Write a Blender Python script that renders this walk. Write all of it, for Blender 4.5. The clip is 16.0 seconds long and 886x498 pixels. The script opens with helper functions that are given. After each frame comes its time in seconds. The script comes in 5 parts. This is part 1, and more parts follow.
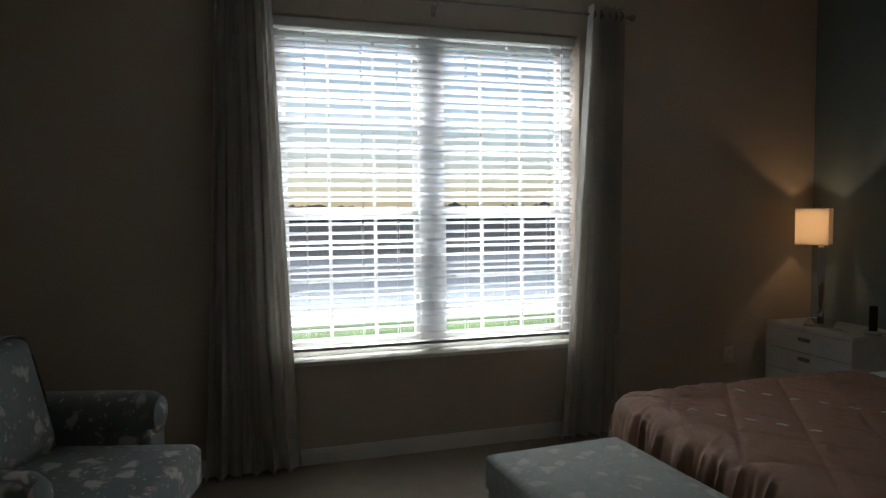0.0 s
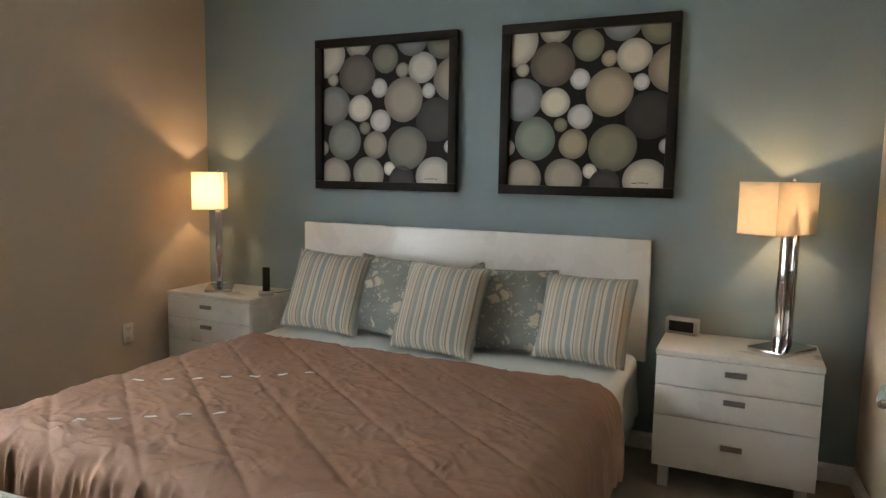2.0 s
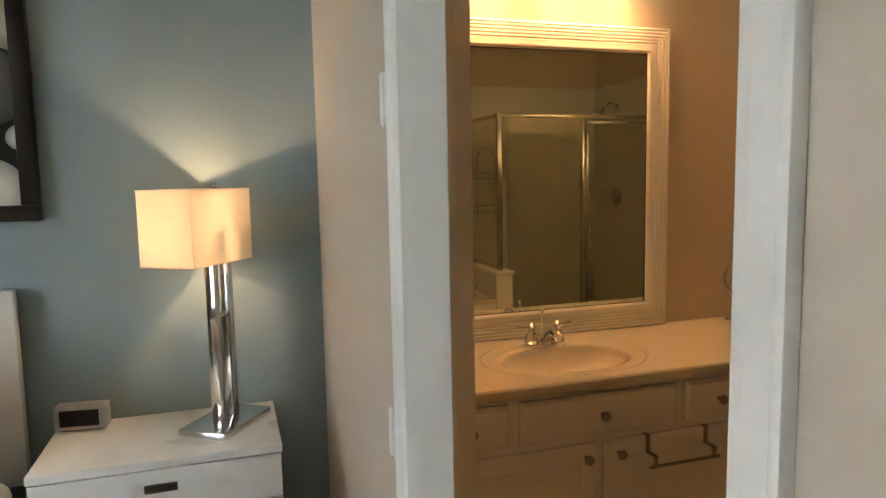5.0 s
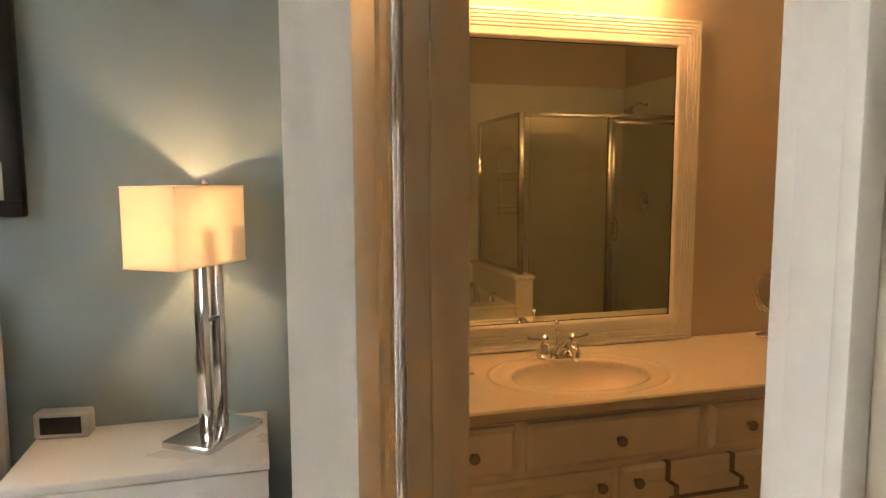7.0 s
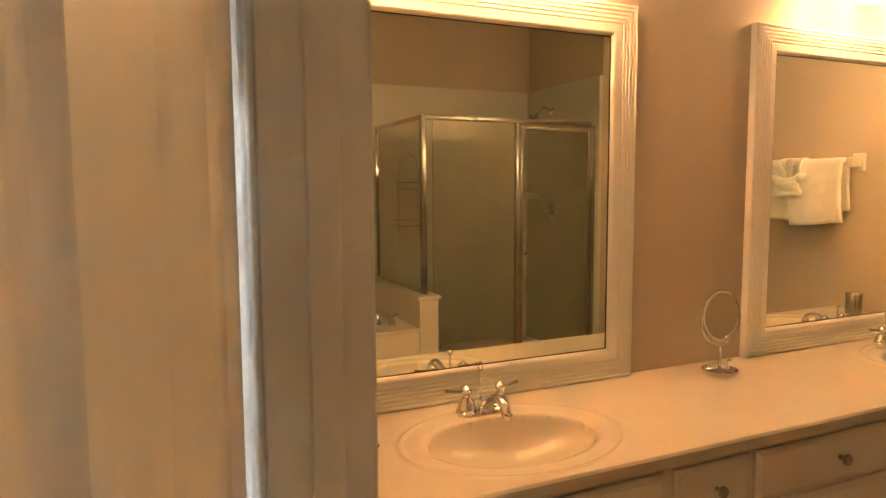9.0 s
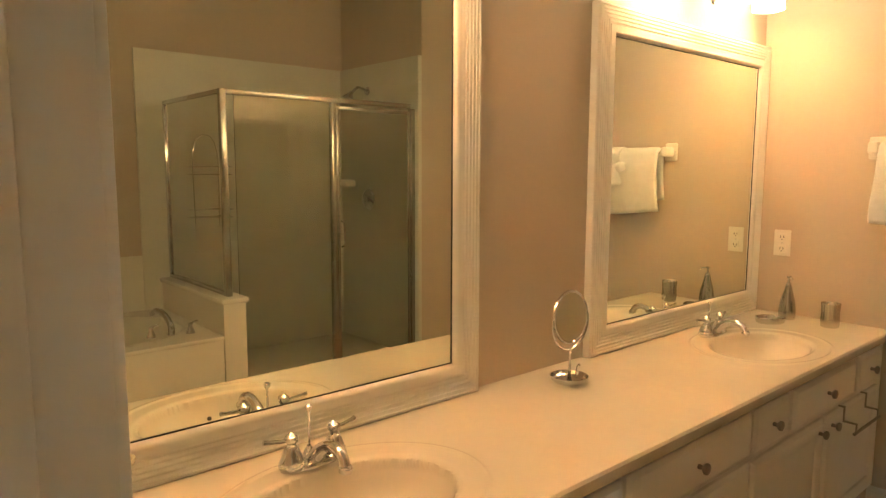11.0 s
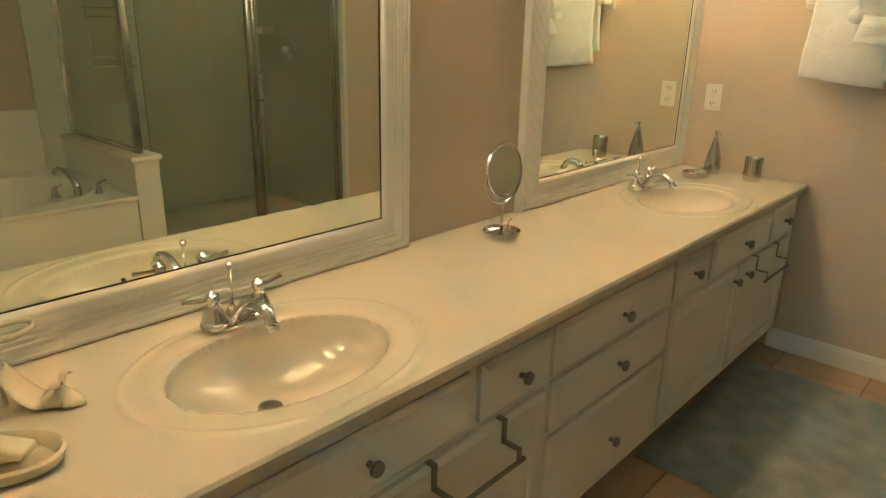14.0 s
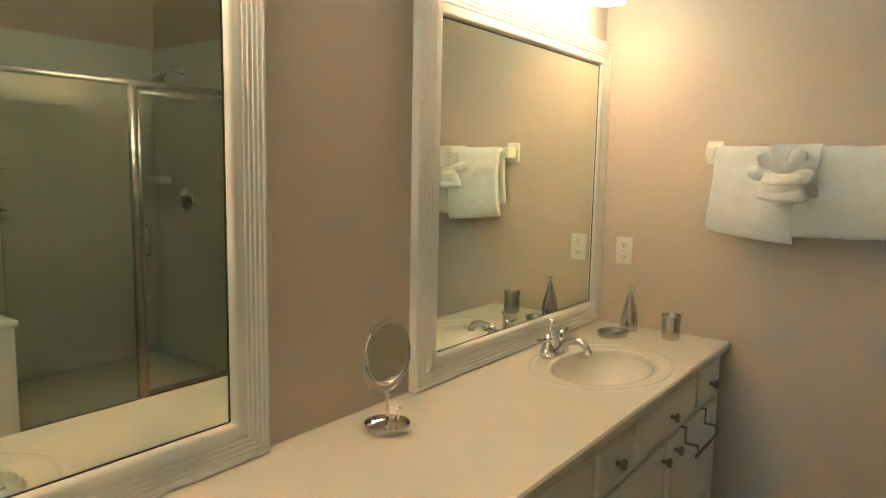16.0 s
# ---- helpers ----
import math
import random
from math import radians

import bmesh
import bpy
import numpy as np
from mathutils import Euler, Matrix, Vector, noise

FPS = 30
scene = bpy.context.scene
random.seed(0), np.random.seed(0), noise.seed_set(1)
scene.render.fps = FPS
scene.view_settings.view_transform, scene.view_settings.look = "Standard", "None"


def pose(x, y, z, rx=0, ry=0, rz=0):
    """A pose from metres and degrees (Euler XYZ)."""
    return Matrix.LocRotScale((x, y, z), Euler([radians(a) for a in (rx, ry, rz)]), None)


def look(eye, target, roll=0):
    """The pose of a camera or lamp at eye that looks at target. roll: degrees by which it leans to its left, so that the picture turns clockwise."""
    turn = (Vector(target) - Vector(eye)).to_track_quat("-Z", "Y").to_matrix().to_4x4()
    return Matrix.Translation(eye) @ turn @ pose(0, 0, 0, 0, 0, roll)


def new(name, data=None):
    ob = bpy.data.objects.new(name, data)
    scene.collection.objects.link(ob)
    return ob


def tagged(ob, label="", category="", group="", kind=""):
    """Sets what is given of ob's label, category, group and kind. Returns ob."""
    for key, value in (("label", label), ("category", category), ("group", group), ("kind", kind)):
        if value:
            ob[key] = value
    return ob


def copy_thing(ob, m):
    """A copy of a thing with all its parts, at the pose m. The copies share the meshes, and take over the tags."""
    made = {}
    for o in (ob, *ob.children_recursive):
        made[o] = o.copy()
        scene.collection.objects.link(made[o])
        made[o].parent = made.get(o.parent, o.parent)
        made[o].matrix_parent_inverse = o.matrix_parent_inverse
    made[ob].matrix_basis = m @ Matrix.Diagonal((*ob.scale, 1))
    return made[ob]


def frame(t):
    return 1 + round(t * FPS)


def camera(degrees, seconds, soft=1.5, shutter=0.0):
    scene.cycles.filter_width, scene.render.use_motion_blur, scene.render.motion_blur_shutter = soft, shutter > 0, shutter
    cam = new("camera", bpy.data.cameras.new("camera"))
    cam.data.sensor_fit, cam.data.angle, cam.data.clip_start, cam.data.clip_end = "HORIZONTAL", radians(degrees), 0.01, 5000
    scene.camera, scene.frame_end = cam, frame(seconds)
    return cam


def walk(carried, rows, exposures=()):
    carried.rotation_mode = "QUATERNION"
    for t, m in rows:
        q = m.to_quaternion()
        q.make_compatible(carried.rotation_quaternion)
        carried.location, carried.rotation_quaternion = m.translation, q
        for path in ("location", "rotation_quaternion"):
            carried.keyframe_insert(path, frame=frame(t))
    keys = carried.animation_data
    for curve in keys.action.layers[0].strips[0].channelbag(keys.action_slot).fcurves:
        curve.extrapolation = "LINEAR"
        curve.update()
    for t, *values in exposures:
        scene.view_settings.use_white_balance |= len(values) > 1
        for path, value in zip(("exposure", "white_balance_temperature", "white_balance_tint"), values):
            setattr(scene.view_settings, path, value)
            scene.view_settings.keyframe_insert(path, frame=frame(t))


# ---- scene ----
cam = camera(67.26, 16.0, soft=1.4)
PATH = [
    (0, look((-0.195, -3.703, 1.352), (-2.104, -3.117, 1.239), -0.45)),
    (0.5, look((-0.233, -3.710, 1.344), (-1.930, -2.658, 1.237), 0.11)),
    (1, look((-0.280, -3.654, 1.347), (-1.711, -2.265, 1.190), 1.18)),
    (1.5, look((-0.373, -3.502, 1.352), (-1.510, -1.869, 1.155), 1.27)),
    (2, look((-0.484, -3.381, 1.362), (-1.314, -1.575, 1.139), 0.95)),
    (2.5, look((-0.560, -3.262, 1.365), (-0.985, -1.321, 1.143), 0.15)),
    (3, look((-0.557, -3.073, 1.361), (-0.780, -1.098, 1.137), -1.55)),
    (3.5, look((-0.495, -2.869, 1.365), (-0.560, -0.879, 1.176), -2.10)),
    (4, look((-0.438, -2.653, 1.351), (-0.248, -0.672, 1.154), -1.98)),
    (4.5, look((-0.375, -2.446, 1.379), (0.130, -0.522, 1.168), -0.81)),
    (5, look((-0.286, -2.309, 1.369), (0.323, -0.415, 1.158), -1.08)),
    (7.5, look((-0.148, -2.094, 1.369), (0.373, -0.174, 1.161), -0.11)),
    (8, look((-0.097, -1.934, 1.364), (0.457, -0.030, 1.168), -0.20)),
    (8.5, look((-0.067, -1.808, 1.374), (0.619, 0.049, 1.194), -0.33)),
    (9.4, look((-0.015, -1.655, 1.382), (0.905, 0.112, 1.185), -0.15)),
    (11, look((0.100, -1.370, 1.392), (1.401, 0.130, 1.157), 0.18)),
    (11.5, look((0.118, -1.331, 1.377), (1.495, 0.064, 0.977), 0.76)),
    (12, look((0.146, -1.298, 1.365), (1.530, 0.051, 0.851), 1.67)),
    (12.5, look((0.165, -1.285, 1.356), (1.542, 0.032, 0.749), 2.09)),
    (13, look((0.163, -1.289, 1.350), (1.540, 0.003, 0.688), 1.95)),
    (13.5, look((0.154, -1.298, 1.351), (1.537, -0.021, 0.677), 1.61)),
    (14, look((0.153, -1.306, 1.351), (1.548, -0.022, 0.715), 1.25)),
    (14.5, look((0.153, -1.306, 1.366), (1.567, -0.001, 0.822), 1.32)),
    (15, look((0.228, -1.267, 1.385), (1.672, 0.051, 0.966), 1.17)),
    (15.5, look((0.368, -1.237, 1.402), (1.886, 0.026, 1.087), 1.50)),
    (16, look((0.477, -1.212, 1.412), (2.059, -0.014, 1.168), 1.10)),
]
walk(cam, PATH, exposures=[
    (0, -0.9, 6500, 10), (0.5, -1.1, 6500, 10), (1.0, -0.8, 6600, 10), (1.5, 0.45, 6800, 10), (2.0, 1.45, 6900, 10), (2.5, 1.85, 6700, 10), (3.5, 1.88, 6700, 10),
    (4.2, 1.85, 6600, 8), (5, 1.75, 6500, 8), (7.5, 2.0, 7700, 14), (8.5, 2.4, 7100, 14), (11, 2.6, 5600, -2), (12.5, 2.5, 4800, -12), (14, 2.5, 4350, -20), (15.5, 2.45, 4050, -18), (16, 2.4, 3950, -17),
])

# ---- daylight ----
world = bpy.data.worlds.new("sky")
scene.world = world
world.use_nodes = True
wn = world.node_tree.nodes
sky = wn.new("ShaderNodeTexSky")
sky.sky_type = "NISHITA"
sky.sun_disc = False
sky.sun_elevation, sky.sun_rotation = radians(43), radians(246)
world.node_tree.links.new(sky.outputs[0], wn["Background"].inputs[0])
wn["Background"].inputs[1].default_value = 0.15
sun = new("sun", bpy.data.lights.new("sun", "SUN"))
sun.data.energy, sun.data.angle, sun.data.color = 4.0, radians(0.5), (1.0, 0.95, 0.88)
sun.matrix_world = look((-10, -4.5, 10.1), (0, 0, 0))


def lamp(name, kind, energy, color, m, **sizes):
    ob = new(name, bpy.data.lights.new(name, kind))
    ob.data.energy, ob.data.color = energy, color
    if kind == "AREA":
        ob.data.shape = "RECTANGLE"
        ob.data.size, ob.data.size_y = sizes["size"], sizes["size_y"]
    else:
        ob.data.shadow_soft_size = sizes.get("soft", 0.03)
    ob.matrix_world = m
    return ob


# added area lamp, standing in for the bright open sky before the bedroom window
lamp("window_sky_light", "AREA", 5900, (0.88, 0.94, 1.0), look((-8.3, -2.65, 6.4), (-3.8, -2.65, 1.4)), size=9.0, size_y=4.2)

# ---- materials ----
def ramp_of(nt, stops, constant=False):
    r = nt.nodes.new("ShaderNodeValToRGB")
    e = r.color_ramp.elements
    while len(e) < len(stops):
        e.new(0.5)
    for k, (p, c) in zip(e, stops):
        k.position, k.color = p, (*c, 1)
    r.color_ramp.interpolation = "CONSTANT" if constant else "LINEAR"
    return r


def shade(c, k):
    return tuple(min(1.0, v * k) for v in c)


def mat(name, color, rough=0.6, metal=0.0, vary=0.06, scale=6.0, fine=90.0, bump=0.05, depth=0.004, spread=None, sheen=0.0, coat=0.0, spec=0.5):
    """Colour that drifts at two scales, with fine relief and uneven gloss."""
    m = bpy.data.materials.new(name)
    m.use_nodes = True
    nt = m.node_tree
    b = nt.nodes["Principled BSDF"]
    tc = nt.nodes.new("ShaderNodeTexCoord")
    n1 = nt.nodes.new("ShaderNodeTexNoise")
    n1.inputs["Scale"].default_value, n1.inputs["Detail"].default_value = scale, 5
    n2 = nt.nodes.new("ShaderNodeTexNoise")
    n2.inputs["Scale"].default_value, n2.inputs["Detail"].default_value = fine, 4
    for n in (n1, n2):
        nt.links.new(tc.outputs["Object"], n.inputs["Vector"])
    mix = nt.nodes.new("ShaderNodeMix")
    mix.data_type = "FLOAT"
    mix.inputs[0].default_value = 0.35
    nt.links.new(n1.outputs["Fac"], mix.inputs[2])
    nt.links.new(n2.outputs["Fac"], mix.inputs[3])
    r = ramp_of(nt, [(0.3, shade(color, 1 - vary)), (0.7, spread or shade(color, 1 + vary))])
    nt.links.new(mix.outputs[0], r.inputs[0])
    nt.links.new(r.outputs[0], b.inputs["Base Color"])
    b.inputs["Roughness"].default_value, b.inputs["Metallic"].default_value = rough, metal
    if rough > 0.08 and not metal:
        mr = nt.nodes.new("ShaderNodeMapRange")
        mr.inputs[3].default_value, mr.inputs[4].default_value = rough * 0.85, min(1, rough * 1.15)
        nt.links.new(n1.outputs["Fac"], mr.inputs[0])
        nt.links.new(mr.outputs[0], b.inputs["Roughness"])
    if bump:
        bp = nt.nodes.new("ShaderNodeBump")
        bp.inputs["Strength"].default_value, bp.inputs["Distance"].default_value = bump, depth
        nt.links.new(n2.outputs["Fac"], bp.inputs["Height"])
        nt.links.new(bp.outputs[0], b.inputs["Normal"])
    b.inputs["Specular IOR Level"].default_value = spec
    if sheen:
        b.inputs["Sheen Weight"].default_value = sheen
    if coat:
        b.inputs["Coat Weight"].default_value = coat
    return m


def glass_mat(name, tint=(1, 1, 1), rough=0.0):
    m = bpy.data.materials.new(name)
    m.use_nodes = True
    b = m.node_tree.nodes["Principled BSDF"]
    b.inputs["Base Color"].default_value = (*tint, 1)
    b.inputs["Transmission Weight"].default_value = 1.0
    b.inputs["Roughness"].default_value, b.inputs["IOR"].default_value = rough, 1.45
    return m


def glow(name, color, strength):
    m = bpy.data.materials.new(name)
    m.use_nodes = True
    b = m.node_tree.nodes["Principled BSDF"]
    b.inputs["Base Color"].default_value = (*color, 1)
    b.inputs["Emission Color"].default_value = (*color, 1)
    b.inputs["Emission Strength"].default_value = strength
    return m


def translucent(name, color, amount, rough=0.8, fine=400.0):
    m = mat(name, color, rough, fine=fine, bump=0.15, depth=0.001)
    nt = m.node_tree
    b = nt.nodes["Principled BSDF"]
    tr = nt.nodes.new("ShaderNodeBsdfTranslucent")
    tr.inputs[0].default_value = (*color, 1)
    mx = nt.nodes.new("ShaderNodeMixShader")
    mx.inputs[0].default_value = amount
    nt.links.new(b.outputs[0], mx.inputs[1])
    nt.links.new(tr.outputs[0], mx.inputs[2])
    nt.links.new(mx.outputs[0], nt.nodes["Material Output"].inputs[0])
    return m


def floral(name, ground, bloom, accent, scale, rough=0.85):
    """Woven cloth with scattered blooms and leaves."""
    m = mat(name, ground, rough, vary=0.15, scale=14, fine=700, bump=0.25, depth=0.001, sheen=0.15)
    nt = m.node_tree
    b = nt.nodes["Principled BSDF"]
    base = b.inputs["Base Color"].links[0].from_socket
    tc = [n for n in nt.nodes if n.type == "TEX_COORD"][0]
    warp = nt.nodes.new("ShaderNodeTexNoise")
    warp.inputs["Scale"].default_value = scale * 1.3
    add = nt.nodes.new("ShaderNodeVectorMath")
    add.operation = "MULTIPLY_ADD"
    add.inputs[1].default_value = (0.09, 0.09, 0.09)
    nt.links.new(tc.outputs["Object"], warp.inputs["Vector"])
    nt.links.new(warp.outputs["Color"], add.inputs[0])
    nt.links.new(tc.outputs["Object"], add.inputs[2])
    for sc, colour, lo, hi, off in ((scale, bloom, 0.27, 0.33, 0.0), (scale * 2.1, accent, 0.2, 0.27, 3.7), (scale * 3.4, bloom, 0.17, 0.23, 8.1)):
        sh = nt.nodes.new("ShaderNodeVectorMath")
        sh.operation = "ADD"
        sh.inputs[1].default_value = (off, off, off)
        nt.links.new(add.outputs[0], sh.inputs[0])
        v = nt.nodes.new("ShaderNodeTexVoronoi")
        v.inputs["Scale"].default_value = sc
        nt.links.new(sh.outputs[0], v.inputs["Vector"])
        pet = nt.nodes.new("ShaderNodeTexVoronoi")
        pet.inputs["Scale"].default_value = sc * 4.2
        nt.links.new(sh.outputs[0], pet.inputs["Vector"])
        summ = nt.nodes.new("ShaderNodeMath")
        summ.operation = "MULTIPLY_ADD"
        summ.inputs[1].default_value = 0.22
        nt.links.new(pet.outputs["Distance"], summ.inputs[0])
        nt.links.new(v.outputs["Distance"], summ.inputs[2])
        rr = ramp_of(nt, [(lo + 0.06, (0.95, 0.95, 0.95)), (hi + 0.1, (0, 0, 0))])
        nt.links.new(summ.outputs[0], rr.inputs[0])
        mx = nt.nodes.new("ShaderNodeMix")
        mx.data_type = "RGBA"
        nt.links.new(rr.outputs[0], mx.inputs[0])
        nt.links.new(base, mx.inputs[6])
        mx.inputs[7].default_value = (*colour, 1)
        base = mx.outputs[2]
    nt.links.new(base, b.inputs["Base Color"])
    return m


def striped(name, stops, period, rough=0.85):
    """Woven stripes across the cloth's own x."""
    m = mat(name, (0.5, 0.5, 0.5), rough, fine=800, bump=0.25, depth=0.001, sheen=0.1)
    nt = m.node_tree
    b = nt.nodes["Principled BSDF"]
    tc = [n for n in nt.nodes if n.type == "TEX_COORD"][0]
    sep = nt.nodes.new("ShaderNodeSeparateXYZ")
    nt.links.new(tc.outputs["Object"], sep.inputs[0])
    mul = nt.nodes.new("ShaderNodeMath")
    mul.operation = "MULTIPLY_ADD"
    mul.inputs[1].default_value, mul.inputs[2].default_value = 1 / period, 10.37
    nt.links.new(sep.outputs[0], mul.inputs[0])
    fr = nt.nodes.new("ShaderNodeMath")
    fr.operation = "FRACT"
    nt.links.new(mul.outputs[0], fr.inputs[0])
    r = ramp_of(nt, stops, constant=True)
    nt.links.new(fr.outputs[0], r.inputs[0])
    nt.links.new(r.outputs[0], b.inputs["Base Color"])
    return m


def grained(m, strength):
    """Upright wood grain pressed into the paint."""
    nt = m.node_tree
    b = nt.nodes["Principled BSDF"]
    tc = [n for n in nt.nodes if n.type == "TEX_COORD"][0]
    mp = nt.nodes.new("ShaderNodeMapping")
    mp.inputs["Scale"].default_value = (1.0, 1.0, 0.06)
    n = nt.nodes.new("ShaderNodeTexNoise")
    n.inputs["Scale"].default_value, n.inputs["Detail"].default_value, n.inputs["Distortion"].default_value = 95, 3, 0.6
    nt.links.new(tc.outputs["Object"], mp.inputs["Vector"])
    nt.links.new(mp.outputs[0], n.inputs["Vector"])
    bp = nt.nodes.new("ShaderNodeBump")
    bp.inputs["Strength"].default_value, bp.inputs["Distance"].default_value = strength, 0.0015
    nt.links.new(n.outputs["Fac"], bp.inputs["Height"])
    nt.links.new(bp.outputs[0], b.inputs["Normal"])
    return m


BEIGE = mat("beige_wall_paint", (0.56, 0.475, 0.385), 0.75, vary=0.03, scale=2.0, fine=60, bump=0.16, depth=0.004)
BLUE = mat("blue_grey_wall_paint", (0.235, 0.31, 0.335), 0.75, vary=0.04, scale=2.0, fine=60, bump=0.16, depth=0.004)
CEIL = mat("ceiling_paint", (0.8, 0.79, 0.76), 0.9, vary=0.02, fine=45, bump=0.3, depth=0.006)
WHITE = mat("white_trim_paint", (0.8, 0.79, 0.76), 0.42, vary=0.03, scale=3, bump=0.04)
DOOR_WHITE = grained(mat("white_grained_door_paint", (0.8, 0.79, 0.76), 0.42, vary=0.02, scale=3, bump=0.04), 0.35)
CARPET = mat("tan_carpet", (0.36, 0.29, 0.22), 0.95, vary=0.14, scale=9, fine=380, bump=0.7, depth=0.01, sheen=0.2)
LACQUER = mat("white_lacquer", (0.8, 0.79, 0.76), 0.28, vary=0.02, scale=3, bump=0.02, coat=0.2)
CHROME = mat("chrome", (0.66, 0.66, 0.67), 0.07, 1.0, vary=0.03, bump=0)
BRUSHED = mat("brushed_steel", (0.50, 0.49, 0.47), 0.24, 1.0, vary=0.08, fine=300, bump=0.05, depth=0.001)
NICKEL = mat("satin_nickel", (0.30, 0.285, 0.26), 0.3, 1.0, vary=0.08, bump=0.02)
DARKWOOD = mat("black_brown_wood", (0.016, 0.012, 0.010), 0.5, vary=0.3, scale=8, fine=120, bump=0.06, spec=0.25)
MIRROR = mat("mirror_silver", (0.85, 0.90, 0.80), 0.01, 1.0, vary=0.0, bump=0)
GLASS = glass_mat("clear_glass", (0.97, 1.0, 0.98))
SHOWER_GLASS = glass_mat("faintly_bronzed_glass", (0.94, 0.93, 0.87))
CURTAIN = translucent("taupe_curtain_cloth", (0.78, 0.75, 0.70), 0.45)
BROWN = mat("brown_satin_quilt", (0.275, 0.155, 0.100), 0.70, vary=0.10, scale=5, fine=150, bump=0.3, depth=0.003, sheen=0.04, spec=0.35)
SHEET = mat("pale_blue_sheet", (0.62, 0.69, 0.70), 0.9, vary=0.05, scale=6, fine=500, bump=0.15, depth=0.001)
MARBLE = mat("cultured_marble", (0.60, 0.565, 0.495), 0.12, vary=0.025, scale=7, fine=30, bump=0.0, spec=0.42)
CABINET = mat("white_cabinet_paint", (0.80, 0.785, 0.75), 0.4, vary=0.03, scale=4, bump=0.03)
ACRYLIC = mat("white_acrylic", (0.78, 0.75, 0.68), 0.25, vary=0.02, scale=4, bump=0.0)
TOWEL = mat("white_terry", (0.83, 0.83, 0.82), 0.95, vary=0.05, scale=20, fine=260, bump=0.9, depth=0.005, sheen=0.3)
GROUT = mat("floor_grout", (0.30, 0.22, 0.15), 0.9, vary=0.12, fine=200)
TILE = mat("tan_floor_tile", (0.52, 0.37, 0.24), 0.35, vary=0.14, scale=5, fine=60, bump=0.05)
MAT = mat("grey_blue_bath_mat", (0.27, 0.31, 0.33), 0.95, vary=0.3, scale=11, fine=420, bump=0.9, depth=0.008, spread=(0.48, 0.51, 0.50), sheen=0.25)
BLACK = mat("black_plastic", (0.015, 0.015, 0.017), 0.35, vary=0.1, bump=0.03)
SILVER = mat("silver_plastic", (0.5, 0.5, 0.5), 0.35, 0.6, vary=0.05, bump=0.02)
PLATE = mat("ivory_switch_plate", (0.78, 0.75, 0.68), 0.35, vary=0.02, bump=0)
FLORAL_CHAIR = floral("grey_green_floral_cloth", (0.16, 0.19, 0.18), (0.50, 0.47, 0.42), (0.36, 0.24, 0.22), 8.0)
FLORAL_BENCH = floral("pale_aqua_floral_cloth", (0.33, 0.36, 0.32), (0.50, 0.49, 0.43), (0.40, 0.40, 0.35), 10.0)
FLORAL_PILLOW = floral("blue_grey_floral_cloth", (0.235, 0.255, 0.235), (0.62, 0.56, 0.46), (0.48, 0.42, 0.33), 12.0)
CREAM, TEAL, TAN, SAND = (0.58, 0.54, 0.46), (0.30, 0.325, 0.315), (0.28, 0.23, 0.18), (0.44, 0.40, 0.335)
STRIPE = striped("striped_cushion_cloth", [(0, CREAM), (0.1, TEAL), (0.26, CREAM), (0.33, TAN), (0.36, CREAM), (0.41, SAND), (0.5, CREAM), (0.56, TAN), (0.6, SAND), (0.68, TEAL), (0.80, CREAM), (0.86, SAND), (0.92, CREAM), (0.95, TAN)], 0.155)
SLAT = translucent("white_blind_slat", (0.78, 0.79, 0.81), 0.08, rough=0.5)
SHADE = translucent("cream_lamp_shade", (0.88, 0.82, 0.72), 0.8)


def vary_by_piece(m, lo, hi):
    nt = m.node_tree
    b = nt.nodes["Principled BSDF"]
    base = b.inputs["Base Color"].links[0].from_socket
    oi = nt.nodes.new("ShaderNodeObjectInfo")
    r = ramp_of(nt, [(0.0, (lo, lo, lo)), (1.0, (hi, hi, hi))])
    nt.links.new(oi.outputs["Random"], r.inputs[0])
    mx = nt.nodes.new("ShaderNodeMix")
    mx.data_type, mx.blend_type = "RGBA", "MULTIPLY"
    mx.inputs[0].default_value = 1.0
    nt.links.new(base, mx.inputs[6])
    nt.links.new(r.outputs[0], mx.inputs[7])
    nt.links.new(mx.outputs[2], b.inputs["Base Color"])


vary_by_piece(TILE, 0.85, 1.0)

# ---- building blocks ----
def thing(name, label, category, group="", kind="", at=(0, 0, 0), turn=0):
    ob = new(name)
    ob.empty_display_size = 0.1
    ob.matrix_world = pose(*at, 0, 0, turn)
    return tagged(ob, label, category, group, kind)


def part(name, bm, material, parent=None, label="", smooth=True, at=None):
    """One bmesh as one mesh object, under a thing or a part."""
    me = bpy.data.meshes.new(name)
    bmesh.ops.recalc_face_normals(bm, faces=bm.faces)
    bm.to_mesh(me)
    bm.free()
    me.materials.append(material)
    if smooth:
        me.shade_smooth()
        me.set_sharp_from_angle(angle=radians(35))
    ob = new(name, me)
    if at is not None:
        ob.matrix_basis = at if isinstance(at, Matrix) else pose(*at)
    ob.parent = parent
    if label:
        ob["label"] = label
    return ob


def box(x0, x1, y0, y1, z0, z1, bevel=0.0, bm=None, seg=2):
    own = bmesh.new()
    bmesh.ops.create_cube(own, size=1.0, matrix=Matrix.Translation(((x0 + x1) / 2, (y0 + y1) / 2, (z0 + z1) / 2)) @ Matrix.Diagonal((x1 - x0, y1 - y0, z1 - z0, 1)))
    if bevel:
        bmesh.ops.bevel(own, geom=own.edges[:], offset=bevel, segments=seg, affect="EDGES", profile=0.5)
    return own if bm is None else merge(bm, own)


